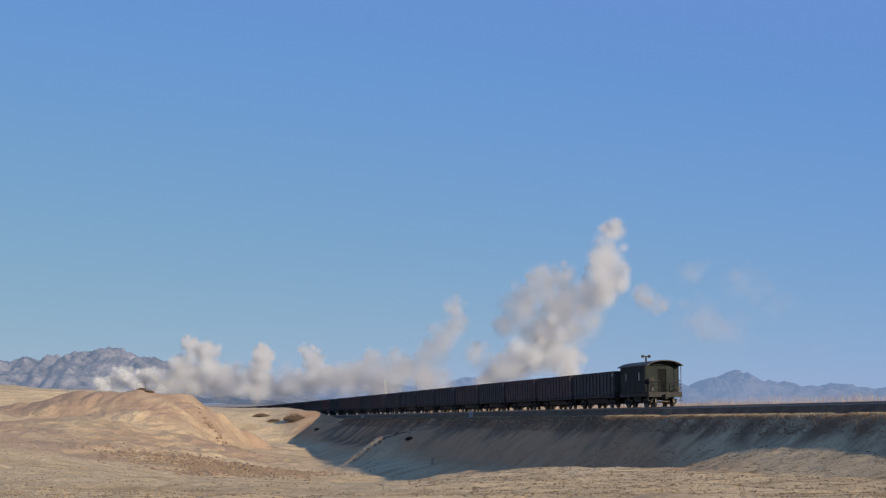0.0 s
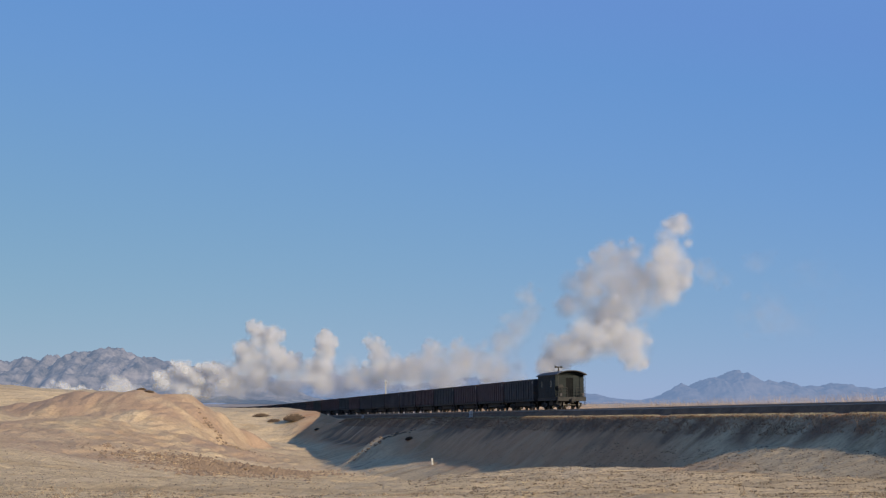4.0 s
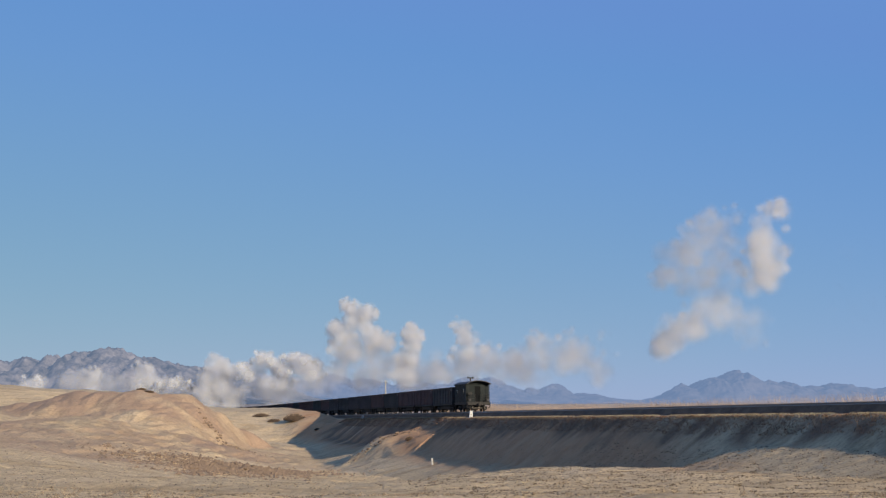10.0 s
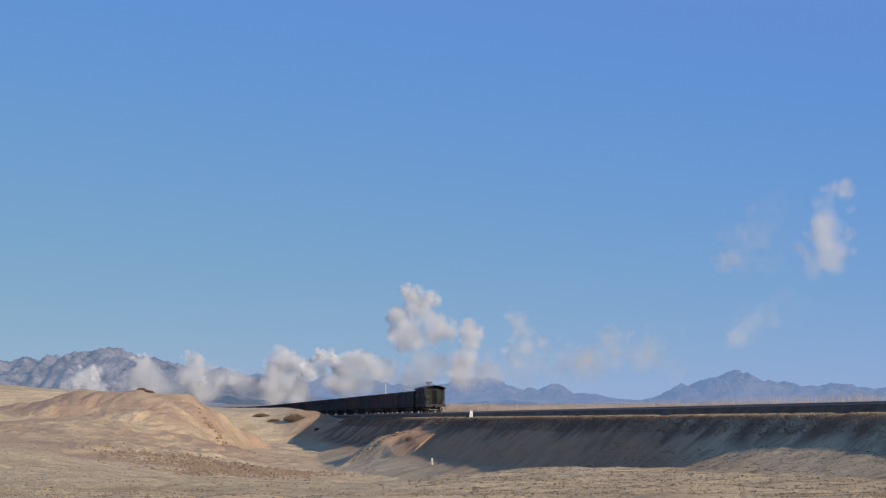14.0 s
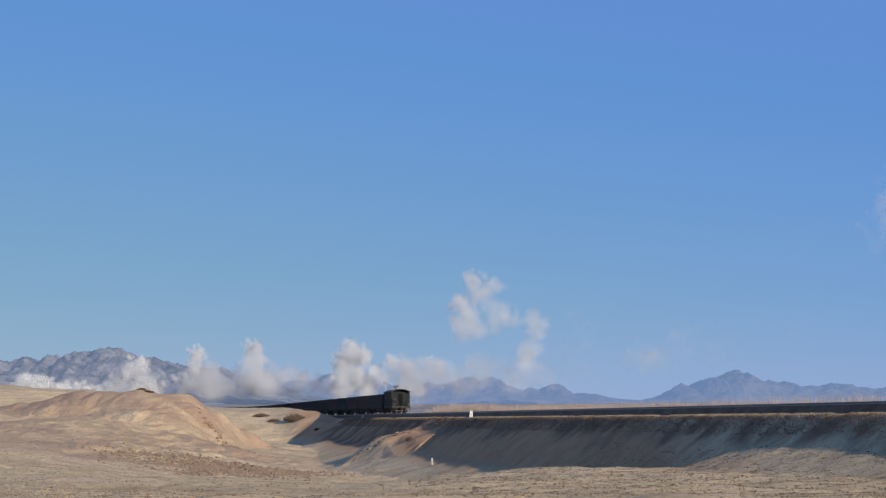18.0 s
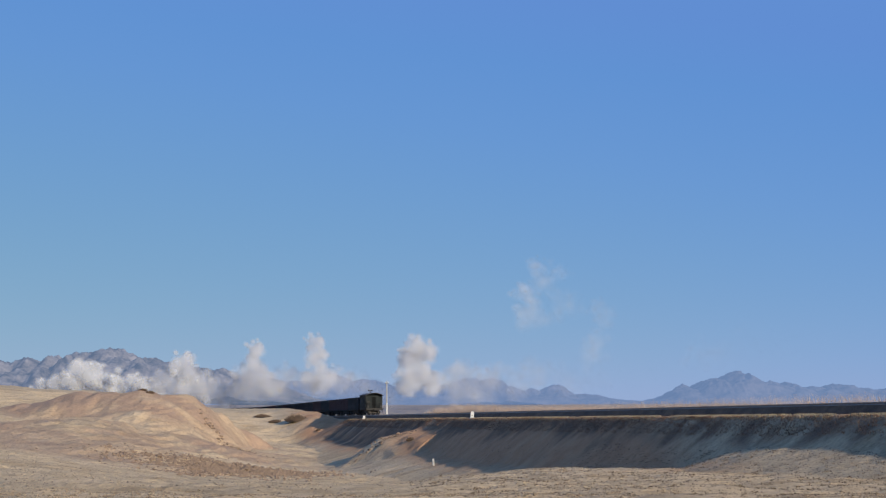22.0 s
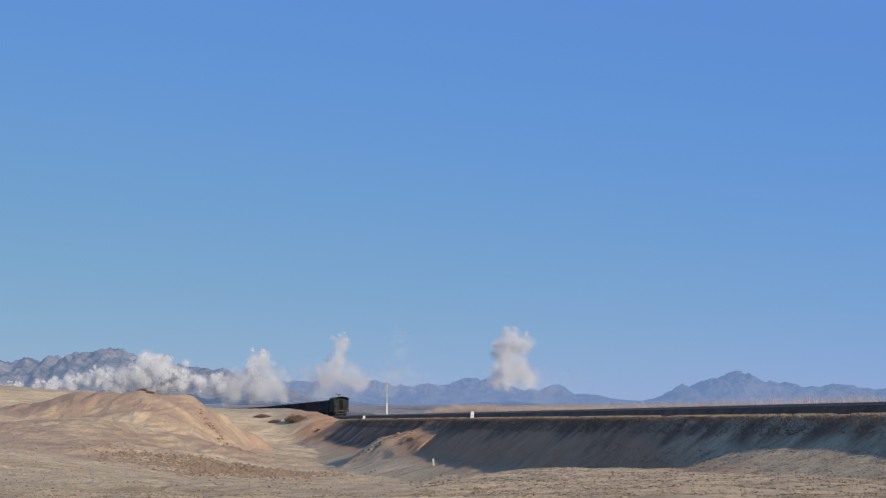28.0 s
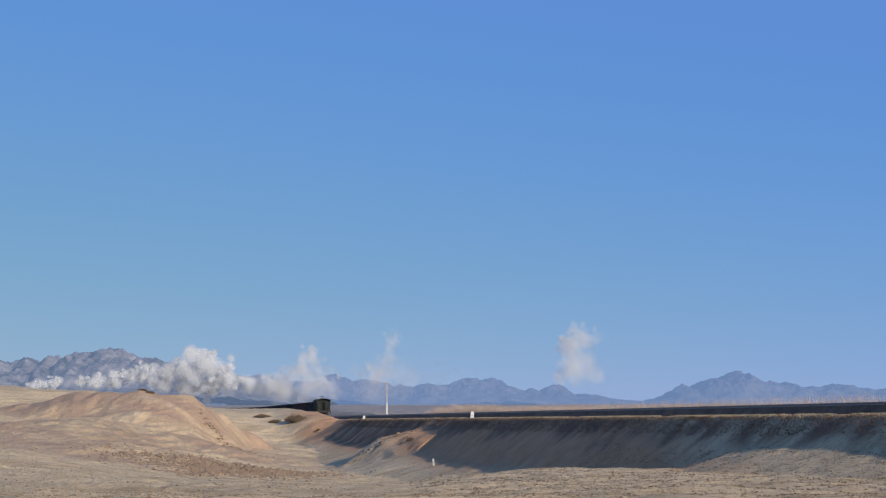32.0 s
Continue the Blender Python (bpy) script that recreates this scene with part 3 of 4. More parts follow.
def scrub(x, y, w, h, seed):
    """A low dark thorn clump of many twigs."""
    rnd = random.Random(seed)
    ob = tagged(new("thorn_scrub"), "low dark leafless thorn scrub on the bare slope", "shrub", "scrub on the slope")
    ob.matrix_basis = pose(x, y, ground_z(x, y))
    bm = bm_new()
    for k in range(800):
        a, r = rnd.uniform(0, 6.283), math.sqrt(rnd.random())
        bx, by = math.cos(a) * r * w * 0.75, math.sin(a) * r * w * 0.45
        top = h * (1 - r * r * 0.7) * rnd.uniform(0.5, 1.1)
        ln = rnd.uniform(-0.5, 0.5) * h
        wd = rnd.uniform(0.04, 0.12)
        v = [bm.verts.new(c) for c in ((bx - wd, by, -0.1), (bx + wd, by, -0.1), (bx + ln, by + rnd.uniform(-0.3, 0.3), top))]
        bm.faces.new(v)
        v = [bm.verts.new(c) for c in ((bx, by - wd, -0.1), (bx, by + wd, -0.1), (bx - ln, by, top * 0.8))]
        bm.faces.new(v)
    part("crown", bm, DARK_SCRUB, ob)


def tufts(name, places, tall, blades, material, label, seed, wide=0.012):
    """Grass in one mesh: for each place a handful of bent blades."""
    rnd = np.random.RandomState(seed)
    n = len(places) * blades
    base = np.repeat(places, blades, 0)
    h = tall * rnd.uniform(0.45, 1.2, n)
    a = rnd.uniform(0, 2 * np.pi, n)
    off = rnd.normal(0, 0.09, (n, 2))
    bx, by, bz = base[:, 0] + off[:, 0], base[:, 1] + off[:, 1], base[:, 2] - 0.03
    dx, dy = np.cos(a) * wide, np.sin(a) * wide
    lx, ly = rnd.normal(-0.10, 0.22, n) * h, rnd.normal(0, 0.2, n) * h
    co = np.stack([
        np.stack([bx - dx, by - dy, bz], -1), np.stack([bx + dx, by + dy, bz], -1),
        np.stack([bx + lx * 0.4 + dx * 0.8, by + ly * 0.4 + dy * 0.8, bz + h * 0.6], -1),
        np.stack([bx + lx * 0.4 - dx * 0.8, by + ly * 0.4 - dy * 0.8, bz + h * 0.6], -1),
        np.stack([bx + lx, by + ly, bz + h], -1)], 1).reshape(-1, 3)
    k = np.arange(n) * 5
    fa = [(i, i + 1, i + 2, i + 3) for i in k] + [(i + 3, i + 2, i + 4) for i in k]
    me = bpy.data.meshes.new(name)
    me.from_pydata(co.tolist(), [], fa)
    me.materials.append(material)
    return tagged(new(name, me), label, "dry grass", kind="stuff")


def scatter_on_bank(n, s0, s1, q0, q1, seed, bias=1.0, bare=-0.28):
    rnd = np.random.RandomState(seed)
    s = rnd.uniform(s0, s1, n)
    keep = fractal(s, s * 0, 3.0, 3, 0.6, seed) > bare
    s = s[keep]
    q = q0 + (q1 - q0) * rnd.uniform(0, 1, len(s)) ** bias
    x = START.x - math.sin(HEAD) * s + math.cos(HEAD) * q
    y = START.y + math.cos(HEAD) * s + math.sin(HEAD) * q
    return np.stack([x, y, ground_height(x, y)], -1)


def scatter_open(n, y0, y1, seed, west=-0.31, spread=0.31):
    rnd = np.random.RandomState(seed)
    y = y0 + (y1 - y0) * rnd.uniform(0, 1, n)
    x = y * rnd.uniform(west, spread, n)
    keep = side_of_track(x, y)[0] < -6
    x, y = x[keep], y[keep]
    return np.stack([x, y, ground_height(x, y)], -1)


def gravel(name, places, lo, hi, material, label, seed):
    """Loose stones in one mesh, each a squashed octahedron with knocked corners."""
    rnd = np.random.RandomState(seed)
    n = len(places)
    r = lo + (hi - lo) * rnd.uniform(0, 1, n) ** 3
    unit = np.array([(1, 0, 0), (0.2, 1, 0.1), (-1, 0.1, 0), (0, -1, 0), (0.1, 0, 0.8), (0, 0, -0.5)])
    co = unit[None] * r[:, None, None] * rnd.uniform(0.6, 1.3, (n, 6, 3))
    a = rnd.uniform(0, 6.283, n)
    x = co[..., 0] * np.cos(a)[:, None] - co[..., 1] * np.sin(a)[:, None]
    y = co[..., 0] * np.sin(a)[:, None] + co[..., 1] * np.cos(a)[:, None]
    co = np.stack([x, y, co[..., 2]], -1) + places[:, None, :]
    tri = [(0, 1, 4), (1, 2, 4), (2, 3, 4), (3, 0, 4), (1, 0, 5), (2, 1, 5), (3, 2, 5), (0, 3, 5)]
    fa = [(i * 6 + p, i * 6 + q, i * 6 + t) for i in range(n) for p, q, t in tri]
    me = bpy.data.meshes.new(name)
    me.from_pydata(co.reshape(-1, 3).tolist(), [], fa)
    me.materials.append(material)
    return tagged(new(name, me), label, "stones", kind="stuff")


kilometre_post(49.5, 0.75)
kilometre_post(132.5, 0.55)
line_pole(-10.5, 300, 6.2)
stake(-1.1, 170.8, 0.7, -6)

rnd = random.Random(5)
clods([(rnd.gauss(-22, 3.2), rnd.gauss(180, 3.2), abs(rnd.gauss(0.2, 0.12)) + 0.06, rnd.uniform(0, 360)) for k in range(70)],
      "crumbling red-brown clod of dug earth on the hollow's floor", "dug clods in the hollow")
along = [rnd.random() for k in range(60)]
clods([(*bank_point(67 + rnd.gauss(0, 0.7), -6.5 - 8.5 * u), abs(rnd.gauss(0.10, 0.07)) + 0.05, rnd.uniform(0, 360)) for u in along],
      "rough brown clod along the old cart ramp", "clods along the ramp")
clods([(-35 + 7 * u + rnd.gauss(0, 0.4), 236 - 9 * u + rnd.gauss(0, 0.6), abs(rnd.gauss(0.13, 0.09)) + 0.05, rnd.uniform(0, 360)) for u in along],
      "reddish clod fallen from the cut clay mound", "clods below the mound")
scrub(-27.3, 302.8, 2.6, 1.5, 3)
scrub(-34.7, 314.0, 2.2, 0.7, 4)
scrub(-31.6, 307.6, 1.6, 0.6, 5)
scrub(-22.3, 291.6, 0.5, 0.4, 7)
scrub(-4.0, 196.8, 0.55, 0.4, 6)
scrub(-41.8, 232.6, 0.9, 0.3, 8)
scrub(-42.9, 233.2, 0.8, 0.28, 9)

tufts("crest_grass", scatter_on_bank(6500, -75, 150, -3.75, -3.05, 11), 0.12, 6, DRY_GRASS, "straw-coloured dry grass along the embankment's crest", 1, 0.012)
tufts("russet_grass", scatter_on_bank(10000, -75, 150, -3.5, -5.0, 12, 1.8, -9), 0.13, 6, RUSSET, "russet-brown dry grass high on the embankment's flank", 2, 0.012)
tufts("tall_far_grass", scatter_on_bank(9000, -84, 110, 2.7, 5.5, 13, 1.0, -0.5), 1.35, 5, PALE_GRASS, "tall pale dry grass beyond the rails", 3, 0.010)
tufts("brown_tussocks", scatter_open(11000, 46, 130, 24, -0.02), 0.06, 6, DEAD_GRASS, "small brown tussocks of dead grass on the steppe", 8, 0.03)
tufts("steppe_grass", scatter_open(14000, 43, 210, 14), 0.09, 5, DRY_GRASS, "short sparse dry grass on the steppe", 4, 0.008)
gravel("loose_stones", scatter_open(26000, 43, 190, 15), 0.012, 0.075, STONE, "loose stones and crumbs of earth on the steppe", 5)
gravel("ridge_gravel", scatter_open(14000, 43, 50, 16), 0.012, 0.05, STONE, "coarse gravel on the near rise", 6)


def heap_places(n, cx, cy, sx, sy, seed):
    r = np.random.RandomState(seed)
    x, y = r.normal(cx, sx, n), r.normal(cy, sy, n)
    return np.stack([x, y, ground_height(x, y)], -1)


gravel("dug_rubble", np.concatenate([heap_places(9000, -21.5, 177, 4.0, 7.5, 17), heap_places(1500, -29, 180, 4.5, 4.0, 18), heap_places(500, -28.5, 226, 1.6, 1.0, 19)]), 0.05, 0.32, CLOD, "broken red-brown rubble of dug earth", 7)


# ---------------------------------------------------------------- train
PITCH = 13.4         # coupler to coupler
SPEED = 6.85         # metres a second
WAGONS = 32
VAN_S = -4.85        # the brake van's middle at the start
HALF = 6.38           # half of a wagon's body


def wheel_mesh(sgn):
    bm = bm_new()
    x = 0.76 * sgn
    tube(bm, (x - 0.065, 0, 0), (x + 0.065, 0, 0), 0.42, n=22)
    tube(bm, (x - sgn * 0.085, 0, 0), (x - sgn * 0.05, 0, 0), 0.45, n=22)
    tube(bm, (x + sgn * 0.05, 0, 0), (x + sgn * 0.10, 0, 0), 0.12, n=10)
    for k in range(3):
        m = Matrix.Translation((x + sgn * 0.066, 0, 0)) @ Matrix.Rotation(k * math.pi / 3, 4, "X")
        box(bm, -0.012, 0.012, -0.03, 0.03, -0.33, 0.33, m=m)
    return mesh_of("wheel", bm, WHEEL)


def axle_mesh():
    bm = bm_new()
    tube(bm, (-0.98, 0, 0), (0.98, 0, 0), 0.08, n=8)
    return mesh_of("wheelset", bm, WHEEL)


def bogie_mesh():
    bm = bm_new()
    for x in (-1.0, 1.0):
        box(bm, x - 0.07, x + 0.07, -1.15, 1.15, 0.52, 0.64, 0.02)
        box(bm, x - 0.07, x + 0.07, -0.62, 0.62, 0.24, 0.33, 0.02)
        for y in (-1, 1):
            vs = box(bm, x - 0.06, x + 0.06, -0.06, 0.06, -0.22, 0.22)
            bmesh.ops.transform(bm, verts=vs, matrix=Matrix.Translation((x, y * 0.7, 0.43)) @ Matrix.Rotation(y * 0.75, 4, "X") @ Matrix.Translation((-x, 0, 0)))
            box(bm, x - 0.1, x + 0.1, y * 0.875 - 0.13, y * 0.875 + 0.13, 0.32, 0.58, 0.02)
            tube(bm, (x, y * 0.22, 0.32), (x, y * 0.22, 0.56), 0.09, n=8)
    box(bm, -1.05, 1.05, -0.2, 0.2, 0.55, 0.78, 0.03)
    return mesh_of("bogie_frame", bm, UNDER)


AXLE, WHEELS = axle_mesh(), (wheel_mesh(-1), wheel_mesh(1))
BOGIE = bogie_mesh()
TURNING = []


def add_bogie(car, y, turning=False):
    b = part("bogie", BOGIE, None, car, "dark greasy cast-steel bogie", pose(0, y, 0))
    for k in (-0.875, 0.875):
        w = part("wheelset", AXLE, None, car, at=pose(0, y + k, 0.42))
        for me in WHEELS:
            part("wheel", me, None, w)
        if turning:
            TURNING.append((w, y + k))


def coupler_mesh():
    bm = bm_new()
    box(bm, -0.09, 0.09, -0.25, 0.36, 0.78, 0.98, 0.02)
    box(bm, -0.17, 0.17, 0.30, 0.52, 0.72, 1.04, 0.04)
    return mesh_of("coupler", bm, UNDER)


COUPLER = coupler_mesh()


def gondola(paint, words):
    car = tagged(new("gondola_wagon"), words, "wagon", "wagons of the train")
    bm = bm_new()
    box(bm, -0.25, 0.25, -HALF + 0.1, HALF - 0.1, 0.5, 1.05, 0.02)
    for x in (-1.36, 1.36):
        box(bm, x - 0.06, x + 0.06, -HALF, HALF, 0.86, 1.10, 0.015)
    for y in np.linspace(-HALF + 0.2, HALF - 0.2, 9):
        box(bm, -1.3, 1.3, y - 0.07, y + 0.07, 0.82, 1.05)
    for y in (-0.9, 0.3):
        tube(bm, (-0.7, y, 0.62), (-0.7, y + 0.85, 0.62), 0.2, n=12)
    part("underframe", bm, UNDER, car, "dark greasy steel underframe")
    bm = bm_new()
    box(bm, -0.9, -0.55, -2.5, -1.2, 0.36, 0.86, 0.03)
    box(bm, -0.08, 0.08, -3.2, 3.2, 0.34, 0.64, 0.02)
    for x in (-0.95, 0.95):
        box(bm, x - 0.05, x + 0.05, -3.1, 3.1, 0.42, 0.84, 0.02)
    for y in (-4.35, 4.35):
        box(bm, -0.9, 0.9, y - 1.5, y + 1.5, 0.80, 1.02, 0.02)
    box(bm, 0.5, 0.8, 1.3, 2.6, 0.36, 0.86, 0.03)
    for y in (-2.6, 0.1, 2.7):
        box(bm, -1.0, 1.0, y - 0.05, y + 0.05, 0.55, 0.84)
    part("brake_gear", bm, UNDER, car, "dark brake rigging slung under the floor")
    bm = bm_new()
    box(bm, -1.4, 1.4, -HALF, HALF, 1.10, 1.18)
    part("floor", bm, paint, car)
    for x in (-1, 1):
        bm = bm_new()
        box(bm, x * 1.40 - 0.025, x * 1.40 + 0.025, -HALF, HALF, 1.185, 3.0, 0.008)
        wall = part("side_wall", bm, paint, car)
        ys = np.linspace(-HALF + 0.12, HALF - 0.12, 13)
        for k, y in enumerate(ys):
            bm = bm_new()
            w = 0.075 if k % 2 == 0 else 0.05
            vs = box(bm, x * 1.43, x * 1.52, y - w, y + w, 1.0, 2.98, 0.012)
            for v in vs:
                if v.co.z < 1.3:
                    v.co.x -= x * 0.03
            part("side_post", bm, paint, wall)
        for k in range(6):
            y = (ys[2 * k] + ys[2 * k + 1]) / 2
            bm = bm_new()
            box(bm, x * 1.428, x * 1.455, y - 0.33, y + 0.33, 1.22, 1.72, 0.012)
            tube(bm, (x * 1.46, y - 0.28, 1.24), (x * 1.46, y + 0.28, 1.24), 0.02, n=6)
            part("side_door", bm, paint, wall, "small bottom-hinged drop door")
        bm = bm_new()
        box(bm, x * 1.40 - 0.06, x * 1.40 + 0.07, -HALF - 0.02, HALF + 0.02, 3.0, 3.12, 0.025)
        part("top_rail", bm, paint, wall)
        bm = bm_new()
        box(bm, x * 1.527, x * 1.531, -HALF + 0.0, -HALF + 0.30, 2.62, 2.92)
        box(bm, x * 1.527, x * 1.531, -HALF + 0.42, -HALF + 0.62, 2.70, 2.86)
        part("marking_plate", bm, FADED, wall, "faded grey-white marking plate")
    for y in (-1, 1):
        bm = bm_new()
        box(bm, -1.40, 1.40, y * HALF - 0.025, y * HALF + 0.025, 1.185, 3.0, 0.008)
        wall = part("end_wall", bm, paint, car)
        for z in (1.45, 1.95, 2.45):
            bm = bm_new()
            box(bm, -1.36, 1.36, y * (HALF + 0.075) - 0.05, y * (HALF + 0.075) + 0.05, z - 0.07, z + 0.07, 0.02)
            part("end_rib", bm, paint, wall)
        bm = bm_new()
        box(bm, -1.40, 1.40, y * (HALF + 0.02) - 0.06, y * (HALF + 0.02) + 0.06, 3.0, 3.12, 0.025)
        part("top_rail", bm, paint, wall)
        bm = bm_new()
        for k in range(5):
            tube(bm, (0.72, y * (HALF + 0.19), 1.25 + 0.36 * k), (1.18, y * (HALF + 0.19), 1.25 + 0.36 * k), 0.016, n=6)
        for x in (0.72, 1.18):
            tube(bm, (x, y * (HALF + 0.19), 1.15), (x, y * (HALF + 0.19), 2.8), 0.016, n=6)
        part("ladder", bm, UNDER, wall, "thin steel end ladder")
        bm = bm_new()
        tube(bm, (-0.8, y * (HALF + 0.2), 1.0), (-0.8, y * (HALF + 0.2), 2.7), 0.03, n=6)
        tube(bm, (-0.8, y * (HALF + 0.18), 2.7), (-0.8, y * (HALF + 0.23), 2.7), 0.2, n=12)
        part("brake_wheel", bm, UNDER, wall, "upright hand-brake wheel")
        part("coupler", COUPLER, None, car, at=pose(0, y * (HALF + 0.0), 0, 0, 0, 0 if y > 0 else 180))
    return car


def brake_van():
    car = tagged(new("brake_van"), "dark green guard's van with arched roof and railed end platform", "train car")
    L, W = 3.9, 1.40
    wall0, wall1 = -3.05, 3.45       # the cabin's ends; a railed platform behind
    bm = bm_new()
    box(bm, -0.25, 0.25, -L + 0.1, L - 0.1, 0.62, 1.0, 0.02)
    for x in (-1.32, 1.32):
        box(bm, x - 0.07, x + 0.07, -L + 0.05, L - 0.05, 0.84, 1.10, 0.02)
    box(bm, -1.38, 1.38, -L, -L + 0.16, 0.78, 1.12, 0.02)
    box(bm, -1.38, 1.38, L - 0.16, L, 0.78, 1.12, 0.02)
    box(bm, -1.05, -0.35, -0.8, 0.8, 0.40, 0.84, 0.03)
    part("underframe", bm, UNDER, car, "dark greasy steel underframe")
    bm = bm_new()
    box(bm, -1.38, 1.38, -L + 0.005, L - 0.005, 1.105, 1.17)
    part("floor", bm, UNDER, car)
    # side walls with two window openings each
    for x in (-1, 1):
        bm = bm_new()
        wins = ((-1.75, -1.15), (1.75, 2.45))
        cuts = [wall0] + [c for w in wins for c in w] + [wall1]
        for k in range(0, len(cuts), 2):
            box(bm, x * W - 0.03, x * W + 0.03, cuts[k], cuts[k + 1], 1.17, 3.35)
        for w in wins:
            box(bm, x * W - 0.03, x * W + 0.03, w[0], w[1], 1.17, 2.1)
            box(bm, x * W - 0.03, x * W + 0.03, w[0], w[1], 2.85, 3.35)
        side = part("side_wall", bm, VAN, car)
        for w in wins:
            bm = bm_new()
            t = 0.05
            for y0, y1, z0, z1 in ((w[0], w[0] + t, 2.1, 2.85), (w[1] - t, w[1], 2.1, 2.85), (w[0] + t, w[1] - t, 2.1, 2.1 + t), (w[0] + t, w[1] - t, 2.85 - t, 2.85)):
                box(bm, x * W - 0.04, x * W + 0.045, y0, y1, z0, z1)
            part("window", bm, VAN, side, "framed square side window")
            bm = bm_new()
            box(bm, x * W - 0.01, x * W + 0.01, w[0] + t, w[1] - t, 2.1 + t, 2.85 - t)
            part("pane", bm, GLASS, side, "dark dusty window pane")
        for y in np.linspace(wall0 + 0.05, wall1 - 0.05, 6):
            bm = bm_new()
            box(bm, x * (W + 0.03), x * (W + 0.045), y - 0.03, y + 0.03, 1.18, 3.34)
            part("seam_strip", bm, VAN, side)
        bm = bm_new()
        for y in (-L + 0.1, -L + 0.5):
            tube(bm, (x * (W + 0.02), y, 0.45), (x * (W + 0.02), y, 1.2), 0.022, n=6)
        for z in (0.48, 0.8):
            box(bm, x * (W - 0.1) - 0.1, x * (W - 0.1) + 0.12, -L + 0.08, -L + 0.52, z - 0.02, z + 0.02)
        part("footstep", bm, UNDER, car, "hanging steel footsteps")
    # end walls with a door set back in each
    for y, door_y in ((wall0, wall0 + 0.06), (wall1, wall1 - 0.06)):
        bm = bm_new()
        box(bm, -W + 0.03, -0.36, y - 0.03, y + 0.03, 1.17, 3.4)
        box(bm, 0.36, W - 0.03, y - 0.03, y + 0.03, 1.17, 3.4)
        box(bm, -0.36, 0.36, y - 0.03, y + 0.03, 3.05, 3.4)
        bm.normal_update()
        end = part("end_wall", bm, VAN, car)
        bm = bm_new()
        box(bm, -0.355, 0.355, door_y - 0.025, door_y + 0.025, 1.175, 3.045, 0.01)
        part("door", bm, DOOR, end, "dark end door, set back in its frame")
    # roof: a thick arched shell over cabin and platform
    bm = bm_new()
    arc = []
    for k in range(15):
        u = -1 + 2 * k / 14
        arc.append((u * 1.53, 3.36 + 0.40 * (1 - abs(u) ** 2.4)))
    rings = []
    for y in (-L - 0.05, L + 0.05):
        rings.append([bm.verts.new((x, y, z)) for x, z in arc] + [bm.verts.new((x * 0.985, y, z - 0.07)) for x, z in arc[::-1]])
    k = len(rings[0])
    for j in range(k):
        bm.faces.new((rings[0][j], rings[0][(j + 1) % k], rings[1][(j + 1) % k], rings[1][j]))
    for ring, flip in ((rings[0], True), (rings[1], False)):
        for j in range(len(arc) - 1):
            q = [ring[j], ring[j + 1], ring[k - 2 - j], ring[k - 1 - j]]
            bm.faces.new(q if not flip else q[::-1])
    bmesh.ops.recalc_face_normals(bm, faces=bm.faces)
    roof = part("roof", bm, VAN_ROOF, car, "arched sooty grey sheet roof")
    for y in (wall0, wall1):
        bm = bm_new()
        rings = []
        for yy in (y - 0.03, y + 0.03):
            rings.append([bm.verts.new((x * 0.9, yy, z - 0.085)) for x, z in arc] + [bm.verts.new((1.36, yy, 3.35)), bm.verts.new((-1.36, yy, 3.35))])
        bm.faces.new(rings[0])
        bm.faces.new(rings[1][::-1])
        for j in range(len(rings[0])):
            k2 = (j + 1) % len(rings[0])
            bm.faces.new((rings[0][k2], rings[0][j], rings[1][j], rings[1][k2]))
        bmesh.ops.recalc_face_normals(bm, faces=bm.faces)
        part("gable", bm, VAN, roof)
    # cowl on a short pipe with two cups
    bm = bm_new()
    tube(bm, (0, 0.9, 3.7), (0, 0.9, 4.2), 0.075, n=10)
    tube(bm, (-0.3, 0.9, 4.22), (0.3, 0.9, 4.22), 0.055, n=8)
    for x in (-0.3, 0.3):
        tube(bm, (x, 0.9, 4.11), (x, 0.9, 4.34), 0.10, n=10)
    part("roof_vent", bm, UNDER, roof, "black two-cup vent on a short pipe")
    # rear platform rails
    yy = -L + 0.06
    for sx in (-1, 1):
        bm = bm_new()
        tube(bm, (sx * 1.34, yy, 1.1), (sx * 1.34, yy, 3.36), 0.026, n=6)
        railing = part("platform_railing", bm, UNDER, car, "tubular steel platform railing")
        for x in (1.25, 0.95, 0.45):
            bm = bm_new()
            tube(bm, (sx * x, yy, 1.15), (sx * x, yy, 2.1), 0.022, n=6)
            part("post", bm, UNDER, railing)
        for z in (1.55, 1.83, 2.1):
            bm = bm_new()
            tube(bm, (sx * 1.32, yy, z), (sx * 0.45, yy, z), 0.022, n=6)
            part("rail", bm, UNDER, railing)
        for z in (1.55, 2.1):
            bm = bm_new()
            tube(bm, (sx * 1.34, yy, z), (sx * 1.34, yy + 0.7, z), 0.022, n=6)
            part("rail", bm, UNDER, railing)
        bm = bm_new()
        box(bm, sx * 1.12 - 0.09, sx * 1.12 + 0.09, -L - 0.12, -L, 1.25, 1.55, 0.02)
        part("tail_lamp", bm, VAN_ROOF, car, "grey boxed tail lamp")
    bm = bm_new()
    tube(bm, (-1.0, yy + 0.28, 1.17), (-1.0, yy + 0.28, 2.15), 0.03, n=6)
    tube(bm, (-1.0, yy + 0.26, 2.15), (-1.0, yy + 0.30, 2.15), 0.24, n=14)
    part("brake_wheel", bm, UNDER, car, "hand-brake wheel on a column")
    for y in (-1, 1):
        part("coupler", COUPLER, None, car, at=pose(0, y * (L - 0.1), 0, 0, 0, 0 if y > 0 else 180))
    add_bogie(car, -2.45, True)
    add_bogie(car, 2.35, True)
    return car


